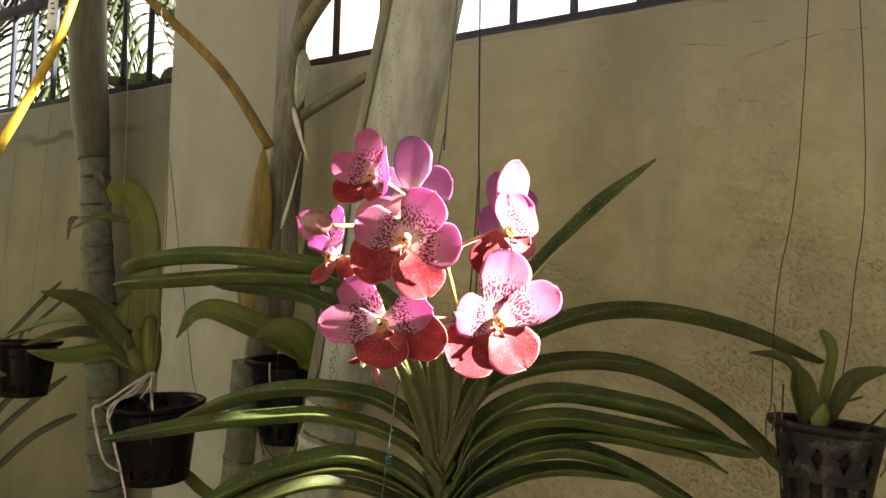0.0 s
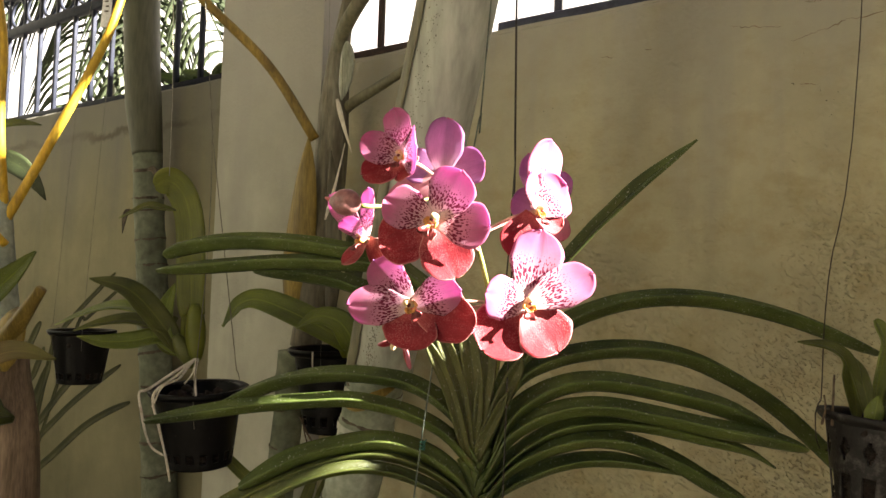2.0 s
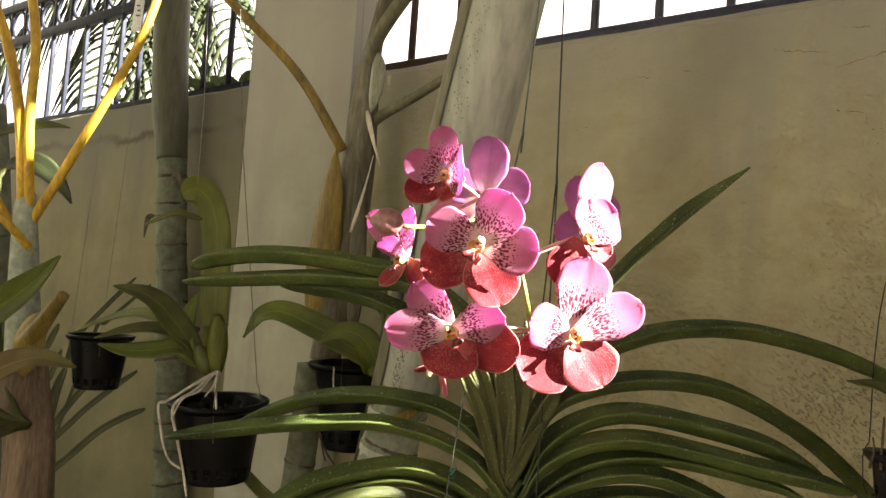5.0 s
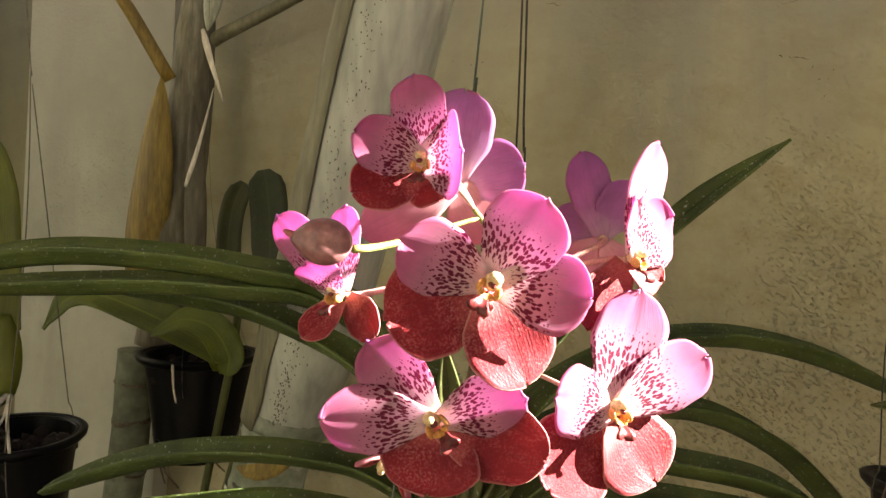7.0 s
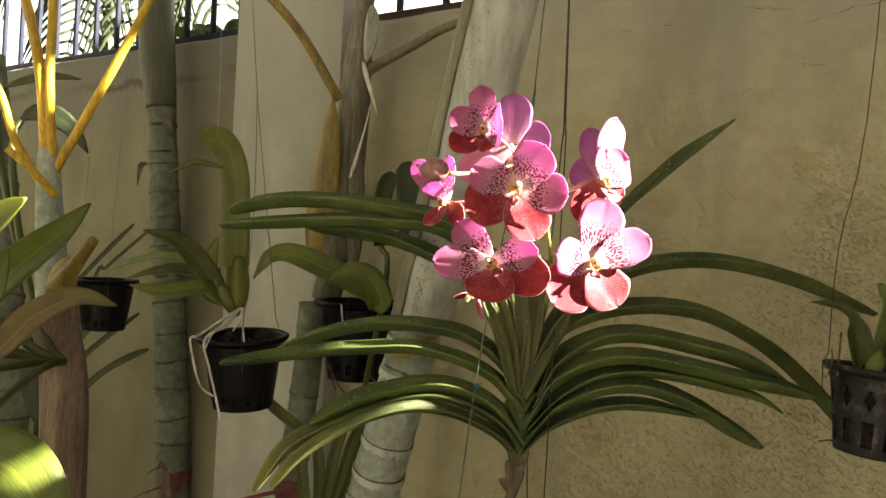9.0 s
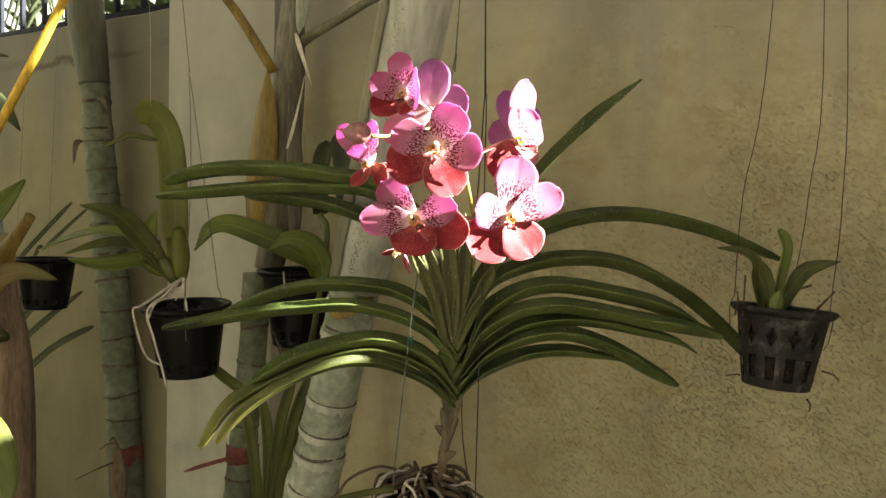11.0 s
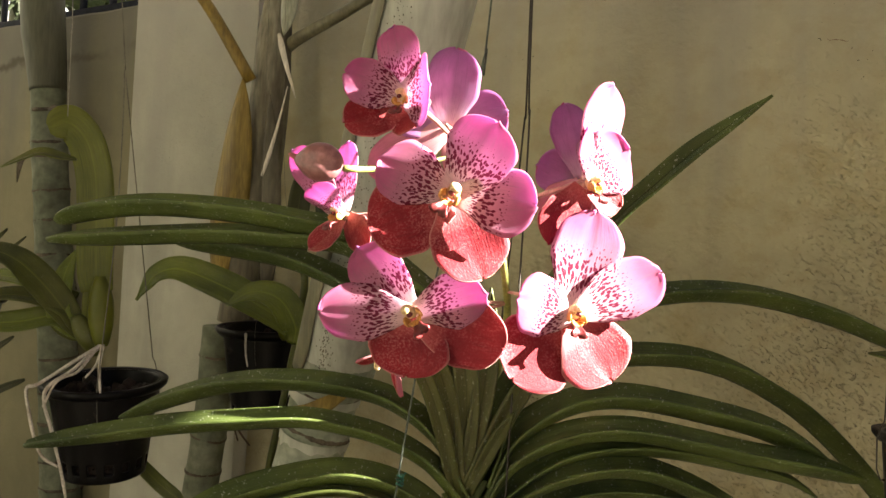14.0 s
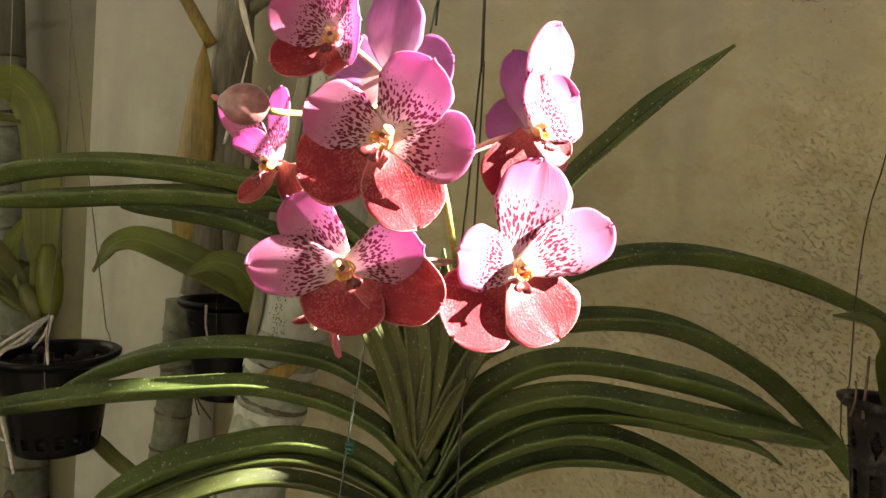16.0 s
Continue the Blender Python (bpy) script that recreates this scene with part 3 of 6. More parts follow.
HOLES = ((-0.2, 1.6, 0.12, 0.195),                                          # low slot added so ground bounce brightens the wall
         gap((0.03, 0.612, 1.458), 0.130, 0.37), gap((-0.12, 0.790, 1.362), 0.060, 0.046), gap((-0.15, 0.780, 1.378), 0.05, 0.04), gap((-0.18, 0.750, 1.262), 0.070, 0.047),                      # the flower spike
         gap((-0.66, 1.03, 1.68), 0.20, 0.085), gap((-0.66, 1.03, 1.80), 0.20, 0.11), gap((-0.66, 1.03, 1.98), 0.20, 0.20),     # yellow leaf stalks
         gap((-0.70, 0.92, 1.47), 0.05, 0.08), gap((-0.628, 0.90, 1.463), 0.03, 0.03), gap((-0.628, 0.90, 1.390), 0.02, 0.03),
         gap((-0.515, 0.88, 1.362), 0.03, 0.012), gap((-0.405, 0.565, 1.262), 0.03, 0.05))    # broad leaves
ys = sorted({-1.35, 2.2, *(v for h in HOLES for v in h[:2])})
zs = sorted({-0.1, 3.65, *(v for h in HOLES for v in h[2:])})
for ya, yb in zip(ys, ys[1:]):
    for za, zb in zip(zs, zs[1:]):
        if not any(h[0] - 1e-6 <= ya and yb <= h[1] + 1e-6 and h[2] - 1e-6 <= za and zb <= h[3] + 1e-6 for h in HOLES):
            box(bm, (EAST, ya, za), (EAST + 0.06, yb, zb))
bmesh.ops.remove_doubles(bm, verts=bm.verts, dist=1e-5)
tagged(flat(part("sun_mask_wall", bm, CONCRETE)), "unseen added wall with gaps that place sun patches", "wall", kind="structure")

# unseen walls added to hold sky light off the left side
bm = bmesh.new()
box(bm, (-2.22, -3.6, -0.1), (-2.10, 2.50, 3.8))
tagged(flat(part("shade_wall_west", bm, SHADE_WALL)), "unseen dark wall added to shade the left side", "wall", kind="structure")
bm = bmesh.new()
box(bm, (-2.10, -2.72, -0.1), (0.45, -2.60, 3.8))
tagged(flat(part("shade_wall_south", bm, SHADE_WALL)), "unseen dark wall added at the back to cut sky light", "wall", kind="structure")

# unseen roof slab added to cut sky light, with a slit above the wall
bm = bmesh.new()
box(bm, (-3.0, -3.20, 3.65), (1.7, -0.28, 3.75))
box(bm, (-3.0, -0.28, 3.65), (-0.30, 0.25, 3.75))
tagged(flat(part("ceiling", bm, CONCRETE, matrix=WALL_AT)), "unseen flat roof slab added to cut sky light", "ceiling", kind="structure")

# timber beams that carry the hanging wires
for k, (xa, ya, xb, yb) in enumerate(((-2.2, 1.75, 1.7, 0.161), (-2.2, 2.20, 1.7, 0.503))):
    bm = bmesh.new()
    d = Vector((xb - xa, yb - ya, 0))
    box(bm, (0, -0.03, 0), (d.length, 0.03, 0.09))
    bmesh.ops.bevel(bm, geom=bm.edges[:], offset=0.004, segments=1, affect="EDGES")
    ob = part("roof_beam", bm, TIMBER, matrix=pose(xa, ya, 2.72, 0, 0, math.degrees(math.atan2(d.y, d.x))))
    tagged(ob, "weathered timber beam above the garden", "beam", kind="structure")


# cracks in the plaster, as points along the wall and up it
WALL_CRACKS = ([(0.472, 1.816), (0.502, 1.823), (0.523, 1.827), (0.538, 1.834), (0.559, 1.833), (0.583, 1.838), (0.616, 1.836), (0.632, 1.836)],
               [(0.393, 1.851), (0.421, 1.845), (0.460, 1.839)],
               [(0.625, 1.534), (0.634, 1.528), (0.644, 1.521), (0.655, 1.529), (0.678, 1.531)],
               [(0.490, 1.868), (0.501, 1.866), (0.512, 1.867)],
               [(0.197, 1.837), (0.217, 1.832)],
               [(0.266, 1.835), (0.279, 1.837)],
               [(0.483, 1.756), (0.506, 1.752)])


def wall_crack(points, seed):
    bm = bmesh.new()
    rnd = random.Random(seed)
    run = [Vector((q.x + rnd.uniform(-0.0012, 0.0012), -0.0066, q.y + rnd.uniform(-0.0018, 0.0018))) for q in through_points([Vector((a, b, 0)) for a, b in points], 7)]
    tube(bm, run, lambda t: 0.0002 + 0.0006 * math.sin(math.pi * t) * (0.5 + 0.5 * math.sin(23 * t + 7 * seed)), 5)
    ob = part("crack", bm, BROWN_SHEATH, bpy.data.objects["wall_north"])
    return ob


for k, c in enumerate(WALL_CRACKS):
    wall_crack(c, k)


# ---------------------------------------------------------------- grille on the wall
def grille(name, s0, s1, base, first, step, rings, mats, label):
    g = thing(name, label, "fence", group="iron fence on the garden wall")
    rail_mat, bar_mat = mats
    for z, h in ((base + 0.004, 0.020), (base + 0.285, 0.026), (base + 0.405, 0.026), (base + 0.72, 0.024)):
        bm = bmesh.new()
        box(bm, (s0, 0.030, z), (s1, 0.052, z + h))
        bmesh.ops.bevel(bm, geom=bm.edges[:], offset=0.002, segments=1, affect="EDGES")
        part("rail", bm, rail_mat, g, matrix=WALL_AT)
    s = first
    k = 0
    while s < s1 - 0.02:
        bm = bmesh.new()
        box(bm, (-0.006, -0.006, 0), (0.006, 0.006, 0.70))
        bmesh.ops.bevel(bm, geom=bm.edges[:], offset=0.0015, segments=1, affect="EDGES")
        part("bar", bm, bar_mat, g, matrix=WALL_AT @ pose(s, 0.041, base + 0.018, 0, 0, 3 * math.sin(5 * k)))
        if rings and s + step < s1:
            bm = bmesh.new()
            c = [Vector((s + step * 0.5 + 0.040 * math.cos(a), 0.041, base + 0.358 + 0.043 * math.sin(a))) for a in (2 * math.pi * q / 24 for q in range(25))]
            tube(bm, c, 0.005, 6, caps=False)
            bmesh.ops.remove_doubles(bm, verts=bm.verts, dist=1e-5)
            part("ring", bm, bar_mat, g, matrix=WALL_AT)
        s += step
        k += 1
    return g


grille("wall_grille", -0.02, 1.15, TOP - 0.008, 0.094, 0.1115, False, (IRON, IRON), "blue-black painted iron grille on top of the wall")
grille("wall_grille", -0.385, -0.05, TOP - 0.008, -0.30, 0.114, False, (RUST, RUST), "rusty brown iron grille on top of the wall")
grille("wall_grille", -3.4, -0.705, TOP + 0.008, -3.336, 0.0985, True, (IRON_DARK, IRON_DARK), "blue-black iron grille with rings between its rails")


# sunlit white slab added far behind the wall in place of blown-out sky
bm = bmesh.new()
box(bm, (-14.0, 9.0, -0.1), (9.0, 9.3, 9.0))
tagged(flat(part("backdrop", bm, WHITE_WALL)), "white slab added far off as the bright sky", "wall", kind="structure")


# ---------------------------------------------------------------- plants behind the wall
def frond(parent, foot, tip, sag, count, length, width, seed):
    """Feather palm leaf: an arched rib with two rows of hanging leaflets, as one part."""
    rnd = random.Random(seed)
    foot, tip = Vector(foot), Vector(tip)
    mid = (foot + tip) / 2 + Vector((0, 0, sag))
    line = bezier(foot, foot.lerp(mid, 0.9), mid.lerp(tip, 0.4), tip, 24)
    bm = bmesh.new()
    uvl = bm.loops.layers.uv.verify()
    tube(bm, line, lambda t: 0.009 * (1 - 0.8 * t), 5)
    for k in range(count):
        t = 0.12 + 0.86 * k / count
        i = min(23, int(t * 24))
        p = line[i].lerp(line[i + 1], t * 24 - i)
        d = (line[i + 1] - line[i]).normalized()
        for sgn in (-1, 1):
            side = d.cross(Vector((0, 0, 1))).normalized() * sgn
            ln = length * (0.55 + 0.45 * math.sin(math.pi * (0.15 + 0.8 * t))) * rnd.uniform(0.85, 1.15)
            a = p + (d * 0.35 + side * 0.75).normalized() * (ln * 0.45) + Vector((0, 0, rnd.uniform(-0.02, 0.02)))
            b = p + (d * 0.45 + side * 0.55).normalized() * (ln * 0.75) + Vector((0, 0, -ln * rnd.uniform(0.45, 0.75)))
            pl = bezier(p, p.lerp(a, 0.6), a, b, 5)
            grid = []
            for q, c in enumerate(pl):
                w = width * (0.4 + 0.6 * math.sin(math.pi * min(1, 0.15 + q / 6.2))) * (1 if q < 5 else 0.3)
                dd = (pl[min(q + 1, 5)] - pl[max(q - 1, 0)]).normalized()
                sx = dd.cross(Vector((rnd.uniform(-0.1, 0.1), -0.8, 0.3))).normalized()
                grid.append([c - sx * w * 0.5, c + Vector((0, 0, -0.12 * w)), c + sx * w * 0.5])
            sheet(bm, grid, 0.0008)
    return part("frond", bm, FROND, parent)


outer = thing("outside_palm", "drooping dark feather palm behind the wall", "palm tree")
frond(outer, (-1.62, 3.00, 2.9), (-1.50, 2.42, 1.98), 0.16, 20, 0.30, 0.015, 1)
frond(outer, (-1.62, 3.00, 2.9), (-1.22, 2.40, 2.02), 0.22, 22, 0.34, 0.016, 2)
frond(outer, (-1.62, 3.00, 2.9), (-0.92, 2.42, 2.16), 0.22, 20, 0.34, 0.016, 3)
frond(outer, (-1.62, 3.00, 2.9), (-2.15, 2.65, 2.10), 0.22, 22, 0.36, 0.016, 4)
frond(outer, (-1.62, 3.00, 2.9), (-0.75, 2.55, 2.42), 0.25, 22, 0.36, 0.016, 5)
bm = bmesh.new()
tube(bm, through_points([(-1.75, 3.1, -0.05), (-1.70, 3.06, 1.5), (-1.62, 3.0, 2.92)], 10), lambda t: 0.06 - 0.02 * t, 12)
part("trunk", bm, BARK, outer)
settle(outer, (-1.75, 3.1, 0))

creeper = thing("creeper", "green leafy creeper on top of the wall behind the grille", "creeper")
rnd = random.Random(8)
for k in range(16):
    s = -0.708 - 0.0175 * k
    base = WALL_AT @ Vector((s, 0.085 + rnd.uniform(-0.02, 0.02), TOP + 0.012))
    tip = base + Vector((rnd.uniform(-0.07, 0.07), rnd.uniform(-0.04, 0.0), rnd.uniform(0.012, 0.045)))
    blade("leaf", creeper, IVY, bezier(base, base + Vector((0, 0, 0.035)), tip + Vector((0, 0, 0.015)), tip, 8), rnd.uniform(0.028, 0.046), up=(rnd.uniform(-0.4, 0.4), -1, 0.4), fold=0.2, shape=oval_width, thick=0.0008)
settle(creeper, WALL_AT @ Vector((-0.85, 0.085, TOP)))


# ---------------------------------------------------------------- palms
def palm_trunk(parent, pts, radius, rings, mat, name="trunk", label="", n=14, seg=20, scar=1.0, fringe=None):
    """A ringed palm trunk along a few points, swelling a little at each leaf scar."""
    line = through_points(pts, n)
    N = len(line) - 1

    def place(z):
        return min(range(N + 1), key=lambda i: abs(line[i].z - z)) / N

    rings = [place(z) for z in rings]

    def r(t):
        base = radius(t)
        for q in rings:
            d = abs(t - q)
            if d < 0.012:
                base *= 1 + 0.05 * scar * (1 - d / 0.012)
        return base * (1 + 0.012 * math.sin(37 * t))
    bm = bmesh.new()
    tube(bm, line, r, seg)
    ob = part(name, bm, mat, parent, label)
    for q in rings:
        i = min(N - 1, int(q * N))
        c = line[i].lerp(line[i + 1], q * N - i)
        d = (line[i + 1] - line[i]).normalized()
        bm = bmesh.new()
        tilt = Vector((random.uniform(-0.1, 0.1), random.uniform(-0.1, 0.1), 0))
        ax = (d + tilt).normalized()
        hh = random.uniform(0.0022, 0.0042) * scar
        loops = tube(bm, [c - ax * hh, c - ax * hh * 0.4, c + ax * hh * 0.4, c + ax * hh], lambda t: r(q) * (1.03 if 0.2 < t < 0.8 else 0.985), seg)
        for loop_k, ring_v in enumerate(loops):
            for v in ring_v:
                worn = noise.noise(v.co * 45 + Vector((q * 50, 0, 0)))
                v.co += ax * (hh * 0.9 * worn) + (c - v.co).normalized() * (r(q) * max(0.0, worn) * 0.10)
        part("leaf_scar", bm, BARK_SCAR, ob)
        if fringe:
            # pale torn fringe that hangs below the scar
            rnd = random.Random(int(q * 999))
            uneven = [rnd.uniform(0.3, 1.0) * (0.4 + 0.6 * abs(math.sin(1.7 * k + 9 * q))) for k in range(seg * 2)]
            bm = bmesh.new()
            rows = [[], [], []]
            side = d.cross(Vector((0, 1, 0))).normalized()
            fore = d.cross(side)
            for k in range(seg * 2):
                a = math.pi * k / seg
                ray_k = side * math.cos(a) + fore * math.sin(a)
                for row, drop, out in zip(rows, (0.002, 0.006, 0.006 + 0.011 * uneven[k]), (1.035, 1.035, 1.02)):
                    row.append(bm.verts.new(c - d * drop + ray_k * (r(q) * out)))
            for ra, rb in zip(rows, rows[1:]):
                for k in range(seg * 2):
                    bm.faces.new((ra[k], ra[(k + 1) % (seg * 2)], rb[(k + 1) % (seg * 2)], rb[k]))
            part("ring_fringe", bm, fringe, ob)
    return ob


# slim palm standing by the wall
t1 = thing("palm", "slim grey-green ringed palm trunk beside the wall", "palm tree", group="palms in the garden")
palm_trunk(t1, [(-0.735, 1.745, 0.220), (-0.751, 1.745, 0.780), (-0.760, 1.745, 0.946), (-0.772, 1.745, 1.098), (-0.789, 1.745, 1.289), (-0.810, 1.745, 1.500), (-0.826, 1.745, 1.655), (-0.834, 1.745, 1.762), (-0.846, 1.745, 1.850)],
           lambda t: 0.043 - 0.010 * min(1, t / 0.69), [0.966, 1.030, 1.097, 1.162, 1.228, 1.296, 1.364, 1.432, 1.500, 1.562, 1.627, 1.658, 1.716], BARK, n=20)
bm = bmesh.new()
tube(bm, through_points([(-0.833, 1.743, 1.758), (-0.843, 1.743, 1.832), (-0.852, 1.743, 1.901), (-0.862, 1.743, 2.038), (-0.888, 1.743, 2.452), (-0.918, 1.743, 2.888)], 10), lambda t: 0.0345 + 0.0065 * min(1, t / 0.32), 24)
part("crownshaft", bm, OLIVE_SHEATH, t1, "smooth olive-grey sheath")
for foot, bend, tip in (((-0.812, 1.708, 1.716), (-0.792, 1.700, 1.722), (-0.782, 1.700, 1.682)), ((-0.845, 1.712, 1.622), (-0.860, 1.707, 1.622), (-0.862, 1.702, 1.570))):
    blade("bark_flake", t1, BARK_SCAR, bezier(foot, bend, bend, tip, 6), 0.014, up=(0, -1, 0.2), fold=0.3, shape=oval_width)


def tape_band(name, parent, centre, radius, low, high, a0, a1, seed, label):
    """A torn length of tape round part of a trunk, between two angles."""
    rnd = random.Random(seed)
    grid = []
    for k in range(15):
        a = radians(a0 + (a1 - a0) * k / 14)
        lo, hi = low + rnd.uniform(-0.003, 0.004), high + rnd.uniform(-0.005, 0.003)
        grid.append([Vector((centre[0] + (radius + 0.001 + 0.0015 * rnd.random()) * math.cos(a), centre[1] + (radius + 0.001) * math.sin(a), lo + (hi - lo) * q / 4)) for q in range(5)])
    bm = bmesh.new()
    sheet(bm, grid, 0.0012)
    return part(name, bm, RED_TAPE, parent, label)


T = Vector((-0.757, 1.745, 0.890))
tape_band("red_tape_band", t1, T, 0.0400, T.z - 0.026, T.z + 0.020, -85, 60, 3, "torn faded red tape on the trunk")
blade("dry_sheath", t1, BROWN_SHEATH, bezier((-0.745, 1.690, 0.765), (-0.755, 1.685, 0.820), (-0.760, 1.685, 0.875), (-0.750, 1.690, 0.925), 10), 0.052, up=(-0.3, -1, 0), fold=-0.4, shape=oval_width, thick=0.002)
for pts in ([(-0.760, 1.690, 0.880), (-0.790, 1.670, 0.870), (-0.830, 1.650, 0.850)], [(-0.755, 1.690, 0.925), (-0.768, 1.680, 0.926), (-0.785, 1.670, 0.915)], [(-0.750, 1.690, 0.912), (-0.756, 1.680, 0.940), (-0.762, 1.670, 0.934)]):
    bm = bmesh.new()
    tube(bm, through_points(pts, 5), lambda t: 0.0032 - 0.002 * t, 6)
    part("dry_twig", bm, BROWN_SHEATH, t1)
settle(t1, (-0.735, 1.745, 0.013))

# leaning palm
lean = thing("palm", "leaning palm trunk, smooth pale sheath above, ringed below", "palm tree", group="palms in the garden")
C, D = Vector((-0.074, 0.930, 1.495)), Vector((-0.002, 0.880, 1.848))
foot = Vector((-0.304, 1.110, -0.05))
palm_trunk(lean, [foot, (-0.190, 1.035, 0.970), (-0.172, 1.020, 1.065), (-0.154, 1.008, 1.157), (-0.142, 0.995, 1.206), (-0.119, 0.982, 1.313), (-0.101, 0.970, 1.402)], lambda t: 0.0365 - 0.004 * t, [0.955, 1.015, 1.073, 1.122, 1.160, 1.205, 1.299, 1.343], BARK_PALE, n=24, scar=0.75, fringe=SHEATH)


def shaft_radius(t):
    return 0.0375 + 0.006 * min(1, t / 0.4)


SHAFT = through_points([(-0.104, 0.960, 1.364), C, D, D + (D - C) * 0.6, D + (D - C) * 2.2], 12)


def on_shaft(t, angle, out=0.0):
    """A point on the sheath's skin: t along it, angle round it in degrees, out beyond it."""
    k = min(len(SHAFT) - 2, int(t * (len(SHAFT) - 1)))
    c = SHAFT[k].lerp(SHAFT[k + 1], t * (len(SHAFT) - 1) - k)
    d = (SHAFT[k + 1] - SHAFT[k]).normalized()
    side = Vector((0, 1, 0)).cross(d).normalized()
    fore = d.cross(side)
    return c + (side * math.cos(radians(angle)) + fore * math.sin(radians(angle))) * (shaft_radius(t) + out)


bm = bmesh.new()
tube(bm, SHAFT, shaft_radius, 32)
sheath = part("crownshaft", bm, SHEATH, lean, "smooth pale grey sheath with a torn edge")
bm = bmesh.new()
J, K = Vector((-0.104, 0.960, 1.362)), Vector((-0.100, 0.957, 1.381))
tube(bm, [J, J.lerp(K, 0.25), J.lerp(K, 0.75), K], lambda t: 0.0392 if 0.1 < t < 0.9 else 0.0378, 24)
part("sheath_rim", bm, BARK_PALE, sheath, "pale raised ring at the foot of the sheath")
tear = [(-0.049, 0.885, 1.649), (-0.037, 0.875, 1.708), (-0.030, 0.865, 1.763), (-0.017, 0.860, 1.813)]
blade("sheath_flap", sheath, SHEATH, through_points(tear, 8), 0.030, up=(-0.4, -1, 0), fold=-0.3, shape=needle_width, thick=0.002)
blade("sheath_remnant", sheath, HUSK, bezier((-0.142, 0.945, 1.329), (-0.116, 0.925, 1.321), (-0.102, 0.930, 1.343), (-0.080, 0.945, 1.350), 8), 0.016, up=(0, -1, 0.3), fold=0.2, shape=oval_width)
# older sheath that still wraps one side
grid = []
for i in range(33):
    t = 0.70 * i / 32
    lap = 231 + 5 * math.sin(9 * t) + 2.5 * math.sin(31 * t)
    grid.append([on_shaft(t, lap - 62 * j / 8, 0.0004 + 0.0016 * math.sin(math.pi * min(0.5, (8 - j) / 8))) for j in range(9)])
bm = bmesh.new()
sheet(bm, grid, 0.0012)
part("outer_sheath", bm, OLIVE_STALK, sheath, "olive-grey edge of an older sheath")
bm = bmesh.new()
rnd = random.Random(21)
for k in range(560):
    t = 0.02 + 0.62 * rnd.random()
    q = on_shaft(t, 260 + rnd.gauss(0, 5 + 6 * t) - 22 * t, 0.0001)
    r = rnd.uniform(0.00022, 0.00060)
    blob(bm, q, (r, r * 0.6, r * rnd.uniform(1, 2.6)), sub=1)
part("scar_specks", bm, BARK_SCAR, sheath, "row of small dark scars along the sheath")
settle(lean, foot)

# palm with the orange husk
mid = thing("palm", "slim palm with orange-brown dry husk and cut leaf stubs", "palm tree", group="palms in the garden")
palm_trunk(mid, [(-0.50, 1.455, -0.05), (-0.402, 1.450, 0.892), (-0.389, 1.450, 1.043), (-0.374, 1.450, 1.205), (-0.368, 1.445, 1.343)], lambda t: 0.0285 - 0.002 * t, [0.928, 1.045, 1.110, 1.169, 1.240, 1.300], BARK, n=24)
bm = bmesh.new()
tube(bm, through_points([(-0.340, 1.430, 1.353), (-0.326, 1.428, 1.431), (-0.318, 1.427, 1.516), (-0.310, 1.425, 1.600), (-0.303, 1.425, 1.721), (-0.302, 1.424, 1.776), (-0.300, 1.423, 1.820), (-0.295, 1.422, 1.886), (-0.288, 1.422, 1.941), (-0.271, 1.421, 2.040), (-0.254, 1.420, 2.216)], 8),
     lambda t: 0.028 + 0.004 * math.sin(math.pi * min(1, t / 0.5)) - 0.013 * max(0, min(1, (t - 0.55) / 0.25)), 18)
part("crownshaft", bm, BARK_BROWN, mid, "grey-brown mottled sheath")
for a, b, c2, d, w, mt, lb in (
        ((-0.366, 1.410, 1.415), (-0.353, 1.392, 1.518), (-0.340, 1.380, 1.616), (-0.335, 1.385, 1.729), 0.062, HUSK, "orange-brown dry husk"),
        ((-0.280, 1.370, 1.393), (-0.276, 1.370, 1.512), (-0.282, 1.370, 1.587), (-0.290, 1.375, 1.705), 0.034, BARK_BROWN, ""),
        ((-0.289, 1.350, 1.580), (-0.279, 1.347, 1.612), (-0.266, 1.343, 1.656), (-0.256, 1.340, 1.712), 0.006, STRAW, "dry straw strip"),
        ((-0.272, 1.385, 1.905), (-0.268, 1.380, 1.870), (-0.272, 1.378, 1.830), (-0.276, 1.380, 1.797), 0.030, SHEATH_GLOSSY, "glossy pale green leaf base"),
        ((-0.276, 1.350, 1.791), (-0.264, 1.335, 1.756), (-0.254, 1.330, 1.729), (-0.241, 1.330, 1.694), 0.009, STRAW, "dry straw strip")):
    blade("husk", mid, mt, bezier(a, b, c2, d, 12), w, up=(-0.2, -1, 0), fold=-0.35, shape=needle_width if w < 0.02 else oval_width, thick=0.002, wave=0.1, label=lb)
